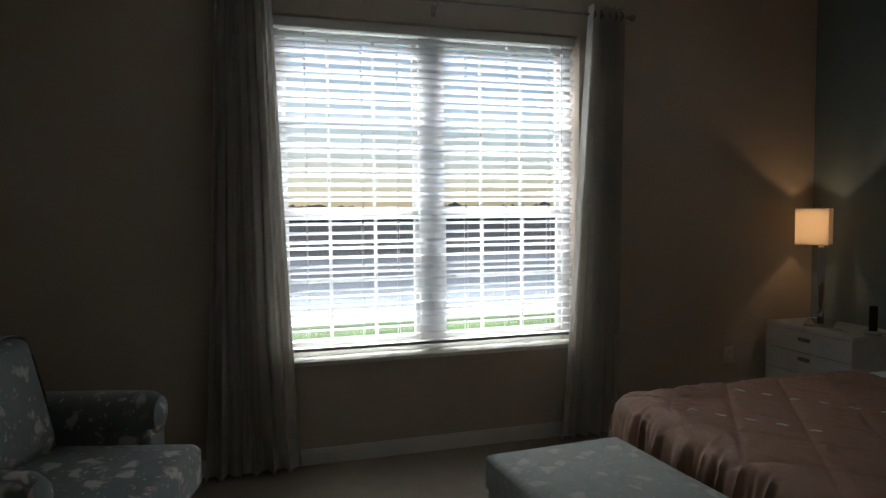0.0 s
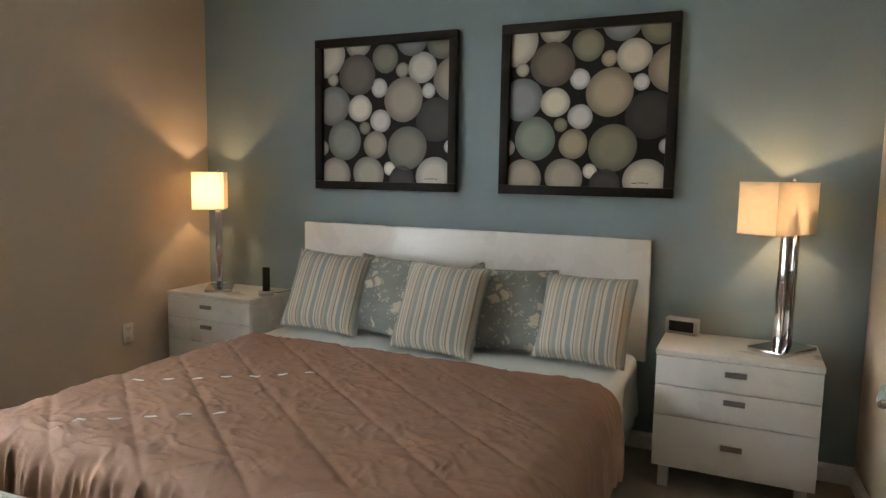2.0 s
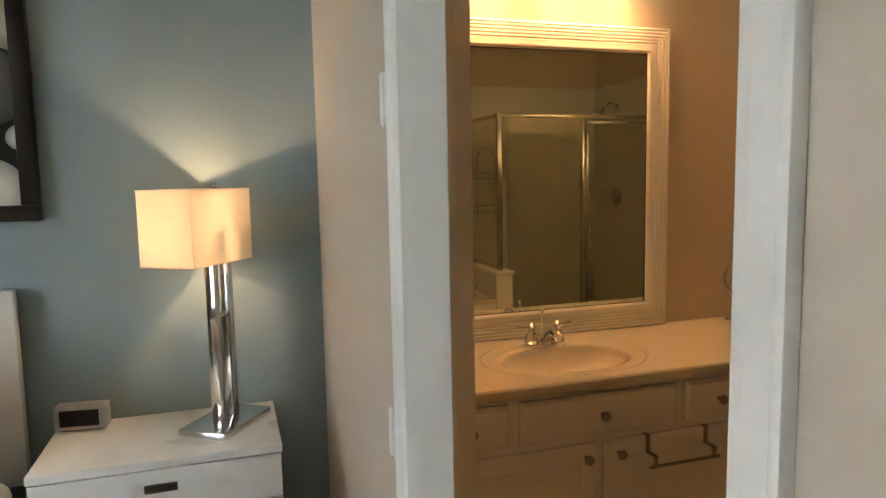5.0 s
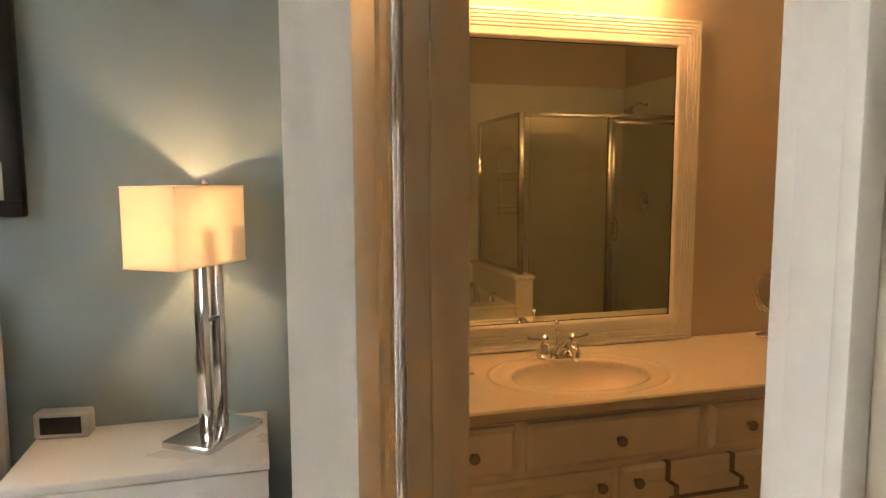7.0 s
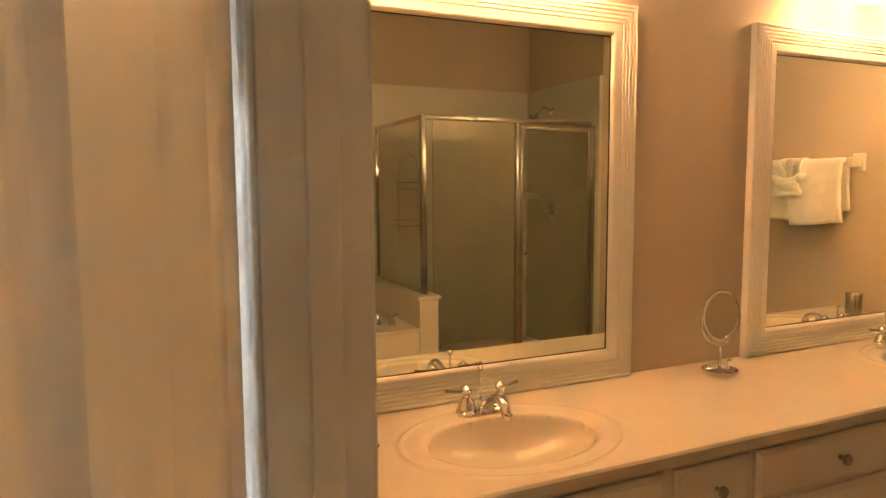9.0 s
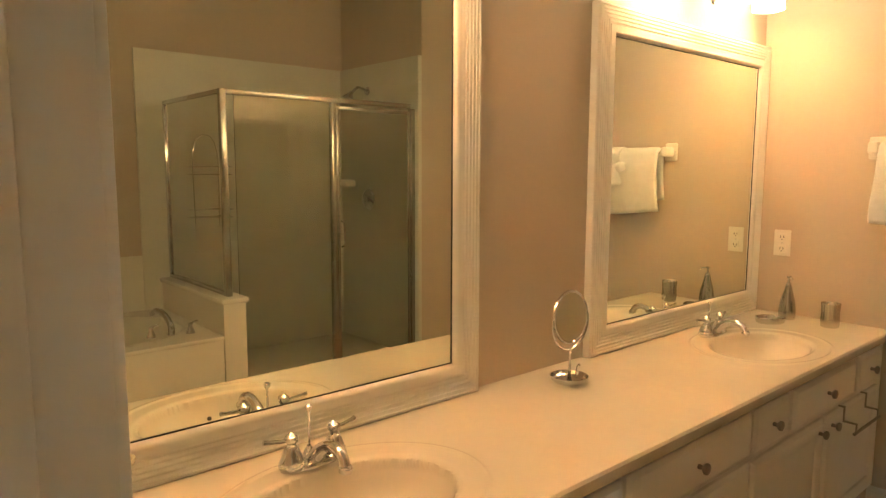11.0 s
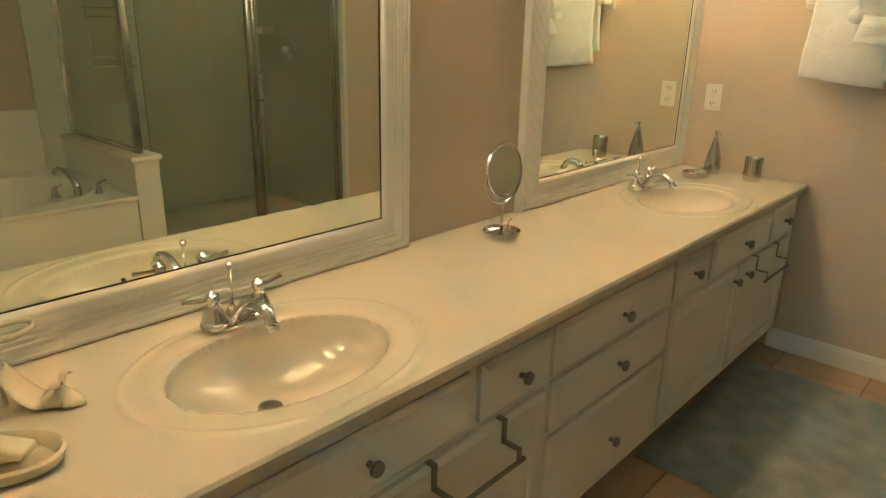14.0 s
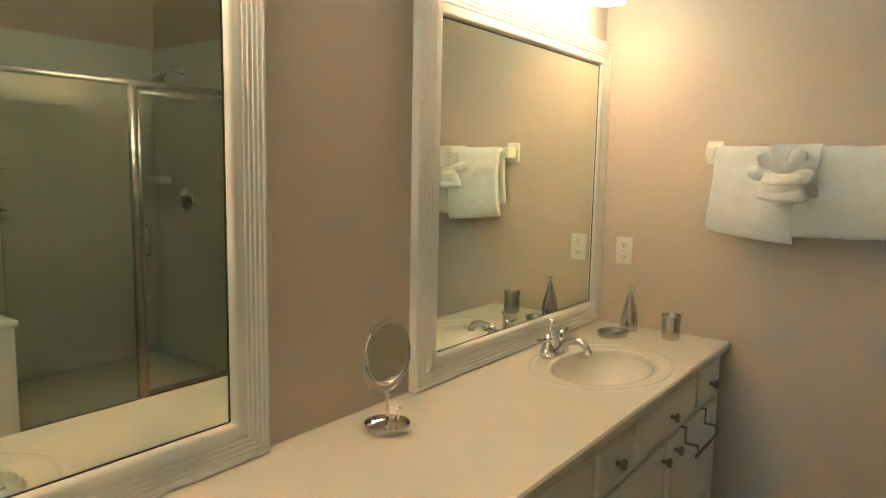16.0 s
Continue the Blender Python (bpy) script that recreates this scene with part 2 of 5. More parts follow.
def merge(bm, other, m=None):
    """Adds other to bm, at the pose m."""
    if m is not None:
        bmesh.ops.transform(other, matrix=m, verts=other.verts)
    me = bpy.data.meshes.new("scratch")
    other.to_mesh(me)
    other.free()
    bm.from_mesh(me)
    bpy.data.meshes.remove(me)
    return bm


def rotated(bm, m):
    bmesh.ops.transform(bm, matrix=m, verts=bm.verts)
    return bm


def lathe(profile, seg=24, m=None, bm=None):
    own = bmesh.new()
    rings = []
    for r, z in profile:
        if r < 1e-5:
            rings.append([own.verts.new((0, 0, z))])
        else:
            rings.append([own.verts.new((r * math.cos(2 * math.pi * k / seg), r * math.sin(2 * math.pi * k / seg), z)) for k in range(seg)])
    for a, b in zip(rings, rings[1:]):
        for k in range(seg):
            j = (k + 1) % seg
            if len(a) == 1 and len(b) > 1:
                own.faces.new((a[0], b[j], b[k]))
            elif len(b) == 1 and len(a) > 1:
                own.faces.new((a[k], a[j], b[0]))
            elif len(a) > 1:
                own.faces.new((a[k], a[j], b[j], b[k]))
    if m is not None:
        bmesh.ops.transform(own, matrix=m, verts=own.verts)
    return own if bm is None else merge(bm, own)


def tube(points, radius, seg=10, closed=False, bm=None):
    """A round bar along a line; radius may be a list."""
    own = bmesh.new()
    pts = [Vector(p) for p in points]
    n = len(pts)
    rad = radius if isinstance(radius, (list, tuple)) else [radius] * n
    rings, side = [], None
    for i, p in enumerate(pts):
        a = pts[(i - 1) % n] if closed or i else p
        b = pts[(i + 1) % n] if closed or i < n - 1 else p
        d = (b - a).normalized()
        if side is None:
            side = d.orthogonal().normalized()
        side = (side - d * side.dot(d)).normalized()
        up = d.cross(side)
        rings.append([own.verts.new(p + rad[i] * (math.cos(2 * math.pi * k / seg) * side + math.sin(2 * math.pi * k / seg) * up)) for k in range(seg)])
    pairs = list(zip(rings, rings[1:])) + ([(rings[-1], rings[0])] if closed else [])
    for a, b in pairs:
        for k in range(seg):
            own.faces.new((a[k], a[(k + 1) % seg], b[(k + 1) % seg], b[k]))
    if not closed:
        own.faces.new(rings[0][::-1])
        own.faces.new(rings[-1])
    return own if bm is None else merge(bm, own)


def bend(points, steps=8):
    """A smooth line through the points."""
    p = [Vector(q) for q in points]
    p = [2 * p[0] - p[1]] + p + [2 * p[-1] - p[-2]]
    out = []
    for i in range(1, len(p) - 2):
        for s in range(steps):
            t = s / steps
            a, b, c, d = p[i - 1], p[i], p[i + 1], p[i + 2]
            out.append(0.5 * (2 * b + (c - a) * t + (2 * a - 5 * b + 4 * c - d) * t * t + (3 * b - a - 3 * c + d) * t ** 3))
    return out + [p[-2]]


def sheet(nu, nv, f, thick=0.0):
    """A grid of f(u, v), u and v from 0 to 1; with thick, a closed slab."""
    bm = bmesh.new()
    g = [[bm.verts.new(f(i / nu, j / nv)) for j in range(nv + 1)] for i in range(nu + 1)]
    for i in range(nu):
        for j in range(nv):
            bm.faces.new((g[i][j], g[i + 1][j], g[i + 1][j + 1], g[i][j + 1]))
    if thick:
        bmesh.ops.recalc_face_normals(bm, faces=bm.faces)
        bmesh.ops.solidify(bm, geom=bm.faces[:], thickness=thick)
    return bm


def slab_of(nu, nv, f, off):
    """A closed slab between f(u, v) and the same shifted by off."""
    bm = bmesh.new()
    o = Vector(off)
    g = [[[bm.verts.new(Vector(f(i / nu, j / nv)) + o * k) for j in range(nv + 1)] for i in range(nu + 1)] for k in (0, 1)]
    for i in range(nu):
        for j in range(nv):
            bm.faces.new((g[0][i][j], g[0][i + 1][j], g[0][i + 1][j + 1], g[0][i][j + 1]))
            bm.faces.new((g[1][i][j + 1], g[1][i + 1][j + 1], g[1][i + 1][j], g[1][i][j]))
    for i in range(nu):
        for j in (0, nv):
            bm.faces.new((g[0][i][j], g[0][i + 1][j], g[1][i + 1][j], g[1][i][j]))
    for j in range(nv):
        for i in (0, nu):
            bm.faces.new((g[0][i][j], g[0][i][j + 1], g[1][i][j + 1], g[1][i][j]))
    return bm


def wall_with_hole(axis, face, back, a0, a1, z0, z1, hole=None):
    """A slab between two planes of the axis, from a0 to a1 along the other, with one opening."""
    bm = bmesh.new()

    def slab(p0, p1, q0, q1):
        if p1 - p0 > 1e-6 and q1 - q0 > 1e-6:
            lo, hi = min(face, back), max(face, back)
            box(lo, hi, p0, p1, q0, q1, bm=bm) if axis == "x" else box(p0, p1, lo, hi, q0, q1, bm=bm)

    if hole is None:
        slab(a0, a1, z0, z1)
    else:
        h0, h1, b0, b1 = hole
        slab(a0, h0, z0, z1), slab(h1, a1, z0, z1), slab(h0, h1, z0, b0), slab(h0, h1, b1, z1)
        bmesh.ops.remove_doubles(bm, verts=bm.verts, dist=1e-5)
    return bm


def structure(name, bm, material, label, category, smooth=False):
    return tagged(part(name, bm, material, None, label, smooth), label, category, kind="structure")

# ---- rooms ----
WX, BX0, BX1, H = -3.76, 0.03, 0.15, 2.74      # window wall, bedroom and bath faces of the wall between
RX, BACK, BB = 3.19, -5.4, -3.08                # far bath wall, bedroom back wall, bath back wall
HY0, HY1, DH = -1.865, -1.05, 2.44               # bathroom doorway
VY0, VY1, VZ0, VZ1 = -3.52, -1.76, 0.556, 2.375   # bedroom window

structure("wall_north_bedroom", wall_with_hole("y", 0.0, 0.14, WX - 0.2, BX1 - 0.06, 0, H), BLUE, "matte blue-grey painted accent wall", "wall")
structure("wall_west", wall_with_hole("x", WX, WX - 0.2, BACK - 0.14, 0.0, 0, H, (VY0, VY1, VZ0, VZ1)), BEIGE, "beige painted wall with a wide window", "wall")
SKEW = pose(0.012, 0, 0, 0, 0, 3.0)             # the wall between the rooms stands three degrees off square
structure("wall_door", rotated(wall_with_hole("x", 0.0, 0.115, -3.24, 0.004, 0, H, (HY0 - 0.02, HY1 + 0.02, 0, DH + 0.02)), SKEW), BEIGE, "beige painted wall with the bathroom doorway", "wall")
structure("wall_south_bedroom", wall_with_hole("y", BACK, BACK - 0.14, WX, 1.4, 0, H), BEIGE, "plain beige painted wall", "wall")
structure("wall_entry_east", wall_with_hole("x", 1.4, 1.54, BACK - 0.14, -3.34, 0, H), BEIGE, "plain beige painted wall", "wall")
structure("wall_entry_north", wall_with_hole("y", -3.34, -3.2, 0.2, 1.54, 0, H), BEIGE, "plain beige painted wall", "wall")
structure("wall_north_bath", wall_with_hole("y", 0.0, 0.14, BX1 - 0.06, RX + 0.14, 0, H), BEIGE, "beige painted bathroom wall above the vanity", "wall")
structure("wall_east_bath", wall_with_hole("x", RX, RX + 0.14, BB - 0.1, 0.0, 0, H), BEIGE, "beige painted bathroom wall beside the vanity", "wall")
structure("wall_south_bath", wall_with_hole("y", BB, BB - 0.1, BX1, RX, 0, H), BEIGE, "beige painted bathroom wall behind tub and shower", "wall")
structure("wall_shower_stub", box(2.90, RX, BB, -2.12, 0, H), BEIGE, "beige painted wall end beside the shower", "wall")
structure("floor_bedroom", box(WX - 0.1, 0.16, BACK, 0.02, -0.12, 0), CARPET, "tan cut-pile bedroom carpet", "floor")
structure("floor_entry", box(0.16, 1.42, BACK, -3.25, -0.12, 0), CARPET, "tan cut-pile carpet", "floor")
structure("ceiling_bedroom", box(WX - 0.1, 0.16, BACK, 0.05, H, H + 0.12), CEIL, "off-white textured ceiling", "ceiling")
structure("ceiling_entry", box(0.16, 1.42, BACK, -3.27, H, H + 0.12), CEIL, "off-white textured ceiling", "ceiling")
structure("ceiling_bath", box(0.16, RX + 0.1, -3.27, 0.05, H, H + 0.12), CEIL, "off-white textured ceiling", "ceiling")


def moulding(name, runs, height=0.085, depth=0.014, label="white painted baseboard", m=None):
    """Board with a stepped top along each run (x0, y0, x1, y1, nx, ny)."""
    bm = bmesh.new()
    for x0, y0, x1, y1, nx, ny in runs:
        for z0, z1, d in ((0, height * 0.78, depth), (height * 0.78, height * 0.93, depth * 0.7), (height * 0.93, height, depth * 0.4)):
            xs, ys = sorted((x0, x1)), sorted((y0, y1))
            ex, ey = nx * d, ny * d
            box(min(xs[0], xs[0] + ex), max(xs[1], xs[1] + ex), min(ys[0], ys[0] + ey), max(ys[1], ys[1] + ey), z0, z1, bm=bm)
    return structure(name, bm if m is None else rotated(bm, m), WHITE, label, "baseboard")


moulding("baseboard_bedroom", [
    (WX + 0.014, 0, BX0, 0, 0, -1), (WX, BACK, WX, 0, 1, 0), (WX + 0.014, BACK, 1.4, BACK, 0, 1)])
moulding("baseboard_door_wall", [(0, HY1 + 0.077, 0, -0.014, -1, 0), (0, -3.24, 0, HY0 - 0.077, -1, 0)], m=SKEW)
moulding("baseboard_bath", [(RX, -2.12, RX, -0.53, -1, 0), (2.9, -2.12, RX - 0.014, -2.12, 0, 1)], height=0.09, label="white painted bathroom baseboard")

# jamb, stop and casings of the bathroom doorway
JX0, JX1 = 0.0, 0.115
trim = bmesh.new()
for y0, y1 in ((HY0 - 0.02, HY0), (HY1, HY1 + 0.02)):
    box(JX0, JX1, y0, y1, 0, DH, 0.001, trim)
box(JX0, JX1, HY0 - 0.02, HY1 + 0.02, DH, DH + 0.02, 0.001, trim)
for y0, y1 in ((HY0, HY0 + 0.011), (HY1 - 0.011, HY1)):
    box(JX0 + 0.045, JX0 + 0.08, y0, y1, 0, DH, 0.003, trim)
structure("door_jamb", rotated(trim, SKEW), WHITE, "white painted door jamb with stop", "door frame", True)


def casing(name, x, nx):
    bm = bmesh.new()
    for s, y in ((-1, HY0 - 0.006), (1, HY1 + 0.006)):
        for a, b, d in ((0, 0.018, 0.008), (0.018, 0.05, 0.013), (0.05, 0.062, 0.018)):
            ys = sorted((y + s * a, y + s * b))
            xs = sorted((x, x + nx * d))
            box(xs[0], xs[1], ys[0], ys[1], 0, DH + 0.06, 0.0025, bm)
    xs = sorted((x, x + nx * 0.016))
    box(xs[0], xs[1], HY0 - 0.006, HY1 + 0.006, DH + 0.006, DH + 0.06, 0.003, bm)
    return structure(name, rotated(bm, SKEW), WHITE, "white moulded door casing", "door casing", True)


casing("door_casing_bedroom", JX0, -1)
casing("door_casing_bath", JX1, 1)

# ---- outside the window ----
LAWN = mat("sunlit_lawn", (0.075, 0.115, 0.04), 0.95, vary=0.35, scale=2, fine=60, bump=0.5, depth=0.03)
ROAD = mat("pale_road", (0.27, 0.30, 0.35), 0.9, vary=0.1, scale=1, fine=30)
ASPHALT = mat("dark_asphalt", (0.05, 0.055, 0.065), 0.9, vary=0.15, scale=0.4, fine=20)
PATHWAY = mat("pale_concrete", (0.5, 0.49, 0.46), 0.9, vary=0.08, scale=1, fine=30)
structure("ground", box(-900, WX - 0.2, -700, 700, -0.4, -0.16), LAWN, "sunlit lawn reaching the horizon", "lawn")
structure("pavement", box(-10.4, -9.0, -400, 400, -0.2, -0.14), PATHWAY, "pale concrete walk beyond the lawn", "pavement")
structure("road", box(-23, -10.4, -400, 400, -0.2, -0.13), ROAD, "pale grey drive beyond the lawn", "road")
structure("car_park", box(-95, -23, -400, 400, -0.2, -0.13), ASPHALT, "dark asphalt beyond the drive", "road")

# foliage colour greyed and paled, with the distance haze mixed in
WOODS = mat("far_hazed_foliage", (0.16, 0.19, 0.17), 0.9, vary=0.4, scale=0.5, fine=6)
rng = random.Random(4)
woods = bmesh.new()
for k in range(900):
    bx, by = rng.uniform(-110, -98), rng.uniform(-95, 85)
    rad = rng.uniform(0.7, 1.4)
    top_z = 1.5 + 1.0 * noise.noise((by * 0.07, 3.1, 0)) + 0.8 * noise.noise((by * 0.25, 1.1, 0))
    m = Matrix.Translation((bx, by, rng.uniform(0.0, max(0.6, top_z)))) @ Matrix.Diagonal((rad, rad, rad * rng.uniform(0.7, 1.1), 1))
    for v in bmesh.ops.create_icosphere(woods, subdivisions=1, radius=1.0, matrix=m)["verts"]:
        v.co += Vector((rng.uniform(-1, 1), rng.uniform(-1, 1), rng.uniform(-1, 1))) * rad * 0.22
tagged(part("far_trees", woods, WOODS), "dark ragged line of trees beyond the road", "trees", kind="stuff")


# ---- window, blind and curtains ----
win = thing("window_1", "white vinyl twin window with glazing bars", "window", kind="structure")
GX = WX - 0.15
bm = bmesh.new()
for y0, y1, z0, z1 in ((VY0, VY0 + 0.05, VZ0, VZ1), (VY1 - 0.05, VY1, VZ0, VZ1), (VY0 + 0.05, VY1 - 0.05, VZ0, VZ0 + 0.05), (VY0 + 0.05, VY1 - 0.05, VZ1 - 0.05, VZ1), (-2.71, -2.58, VZ0 + 0.05, VZ1 - 0.05)):
    box(GX - 0.035, GX + 0.035, y0, y1, z0, z1, 0.003, bm)
part("window_frame", bm, WHITE, win)
for y0, y1 in ((VY0 + 0.05, -2.71), (-2.58, VY1 - 0.05)):
    bm = bmesh.new()
    for z0, z1, dx in ((VZ0 + 0.05, 1.345, 0.012), (1.325, VZ1 - 0.05, -0.012)):
        for a, b, c, d in ((y0, y1, z0, z0 + 0.035), (y0, y1, z1 - 0.035, z1), (y0, y0 + 0.03, z0 + 0.035, z1 - 0.035), (y1 - 0.03, y1, z0 + 0.035, z1 - 0.035)):
            box(GX + dx - 0.011, GX + dx + 0.011, a, b, c, d, 0.002, bm)
        for k in (1, 2):
            yy = y0 + (y1 - y0) * k / 3
            box(GX + dx - 0.008, GX + dx + 0.008, yy - 0.008, yy + 0.008, z0 + 0.035, z1 - 0.035, bm=bm)
        box(GX + dx - 0.006, GX + dx + 0.006, y0 + 0.03, y1 - 0.03, (z0 + z1) / 2 - 0.01, (z0 + z1) / 2 + 0.01, bm=bm)
    part("sash", bm, WHITE, win)
    pane = part("pane", box(GX - 0.002, GX + 0.002, y0 + 0.02, y1 - 0.02, VZ0 + 0.08, VZ1 - 0.08), GLASS, win, "clear window pane")
    pane.visible_shadow = False
part("window_sill", box(WX - 0.115, WX + 0.022, VY0 - 0.0, VY1 + 0.0, VZ0 - 0.022, VZ0 + 0.004, 0.005), ACRYLIC, win, "pale polished sill")

blind = thing("window_blind", "white two-inch slatted blind lowered with open slats", "blind", at=(WX - 0.06, 0, 0))
part("headrail", box(-0.03, 0.03, VY0 + 0.012, VY1 - 0.012, VZ1 - 0.055, VZ1 - 0.004, 0.004), WHITE, blind)
part("bottom_rail", box(-0.026, 0.026, VY0 + 0.015, VY1 - 0.015, VZ0 + 0.045, VZ0 + 0.063, 0.004), WHITE, blind)
CORDS = (-3.35, -3.05, -2.85, -2.45, -2.2, -1.93)      # the cords run through slots in the slats
slat_me = None
TILT = radians(-22)
for k in range(38):
    z = VZ1 - 0.085 - 0.0438 * k
    if slat_me is None:
        cuts = [VY0 + 0.015] + [c + e for c in CORDS for e in (-0.006, 0.006)] + [VY1 - 0.015]
        sb = bmesh.new()
        grid = [[sb.verts.new(((i / 6 - 0.5) * 0.05, y, 0.003 * (1 - (i / 3 - 1) ** 2))) for y in cuts] for i in range(7)]
        for i in range(6):
            for j in range(len(cuts) - 1):
                if not (j % 2 and i in (2, 3)):
                    sb.faces.new((grid[i][j], grid[i + 1][j], grid[i + 1][j + 1], grid[i][j + 1]))
        bmesh.ops.solidify(sb, geom=sb.faces[:], thickness=0.0022)
        ob = part("slat", sb, SLAT, blind)
        slat_me = ob.data
    else:
        ob = new("slat", slat_me)
        ob.parent = blind
    ob.matrix_basis = Matrix.Translation((0, 0, z)) @ Euler((radians(0.12 * math.sin(k * 2.1)), TILT + radians(1.5 * math.sin(k * 1.7)), 0)).to_matrix().to_4x4()
for yy in CORDS:
    bm = tube([(0.027, yy, VZ0 + 0.05), (0.027, yy, VZ1 - 0.05)], 0.0012, 5)
    tube([(-0.027, yy, VZ0 + 0.05), (-0.027, yy, VZ1 - 0.05)], 0.0012, 5, bm=bm)
    part("ladder_cord", bm, WHITE, blind)
part("tilt_wand", tube([(0.035, VY1 - 0.1, VZ1 - 0.05), (0.037, VY1 - 0.1, 1.45)], 0.004, 6), GLASS, blind)

rod = thing("curtain_rod", "thin brushed metal curtain rod with round finials", "curtain rod", at=(WX + 0.09, 0, 2.475))
part("pole", tube([(0, -3.86, 0), (0, -1.49, 0)], 0.008, 12), NICKEL, rod)
for yy, s in ((-3.86, -1), (-1.49, 1)):
    part("finial", lathe([(0.0, -0.002), (0.009, 0), (0.009, 0.008), (0.018, 0.016), (0.021, 0.028), (0.017, 0.04), (0, 0.046)], 16, pose(0, yy, 0, -90 * s, 0, 0)), NICKEL, rod)
for yy in (-3.83, -2.655, -1.56):
    bm = tube([(-0.088, yy, -0.03), (-0.05, yy, -0.035), (0, yy, -0.012)], 0.005, 8)
    box(-0.09, -0.084, yy - 0.012, yy + 0.012, -0.06, 0.005, 0.002, bm)
    part("bracket", bm, NICKEL, rod)


def curtain(t0, t1, b0, b1, folds, seed):
    c = thing("curtain", "floor-length taupe curtain hanging in soft folds", "curtain", "window curtains", at=(WX + 0.09, 0, 0))

    def f(u, v):
        z = 0.02 + v * 2.5
        k = v ** 0.8
        y = (b0 + (b1 - b0) * u) * (1 - k) + (t0 + (t1 - t0) * u) * k
        a = 0.035 + 0.012 * math.sin(seed + 9 * u)
        w = math.sin(2 * math.pi * folds * u + 0.5 * math.sin(3 * v + seed) + 0.8 * math.sin(4.1 * u + seed))
        x = a * w + 0.012 * math.sin(2 * math.pi * folds * 2.3 * u + seed + 2 * v)
        return (max(x, -0.075), y + 0.008 * math.sin(2 * math.pi * folds * u + 1.5), z)

    part("cloth", slab_of(110, 40, f, (0.0025, 0, 0)), CURTAIN, c)
    bm = bmesh.new()
    for k in range(folds):
        yy = t0 + (t1 - t0) * (k + 0.5) / folds
        lathe([(0.02, -0.004), (0.03, -0.004), (0.031, 0), (0.03, 0.004), (0.02, 0.004), (0.02, -0.004)], 16, pose(0, yy, 2.475, 90, 0, 25), bm)
    part("grommet_rings", bm, NICKEL, c, "metal grommets on the rod")


curtain(-3.79, -3.53, -3.90, -3.42, 6, 1.0)
curtain(-1.755, -1.525, -1.945, -1.56, 5, 2.6)

# ---- bed ----
bed = thing("bed", "king bed with a plain white headboard", "bed", at=(-1.88, -1.08, 0))
part("headboard", box(-1.06, 0.973, 1.02, 1.065, 0.46, 1.062, 0.004), LACQUER, bed, "plain white lacquered headboard")
for sx in (-0.8, 0.72):
    part("post", box(sx, sx + 0.08, 1.025, 1.06, 0, 0.462, 0.004), LACQUER, bed)
bm = box(-0.94, 0.94, -1.0, 1.0, 0.14, 0.30, 0.01)
part("box_spring", bm, SHEET, bed)
part("mattress", box(-0.945, 0.945, -1.005, 1.0, 0.302, 0.508, 0.05, seg=4), SHEET, bed, "mattress in a pale blue fitted sheet")
for sx in (-0.85, 0.8):
    for sy in (-0.9, 0.85):
        part("leg", box(sx, sx + 0.05, sy, sy + 0.05, 0, 0.14), BLACK, bed)


def drape(x0, x1, y0, y1, top, drop, radius, extra, nu, nv, wobble, head=None):
    """A cloth laid over a block and folded down its sides; the head edge stays open."""
    L = radius * math.pi / 2

    def f(u, v):
        s = x0 - drop + (x1 - x0 + 2 * drop) * u
        t = y0 - drop + ((y1 if head is None else head) - y0 + drop) * v
        cx, cy = min(max(s, x0 + radius), x1 - radius), max(t, y0 + radius)
        dx, dy = s - cx, t - cy
        d = math.hypot(dx, dy)
        if d > drop:
            dx, dy, d = dx * drop / d, dy * drop / d, drop
        if d < 1e-6:
            h = w = 0.0
            ex = ey = 0.0
        else:
            ex, ey = dx / d, dy / d
            if d < L:
                h, w = radius * math.sin(d / radius), radius * (1 - math.cos(d / radius))
            else:
                h, w = radius + (d - L) * 0.06, radius + (d - L) * 0.995
        w = min(w, top - 0.02)
        return wobble(s, t, Vector((cx + ex * h, cy + ey * h, top - w)), Vector((ex, ey, 0)), w)

    bm = sheet(nu, nv, f, extra)
    bmesh.ops.remove_doubles(bm, verts=bm.verts, dist=1e-5)
    return bm


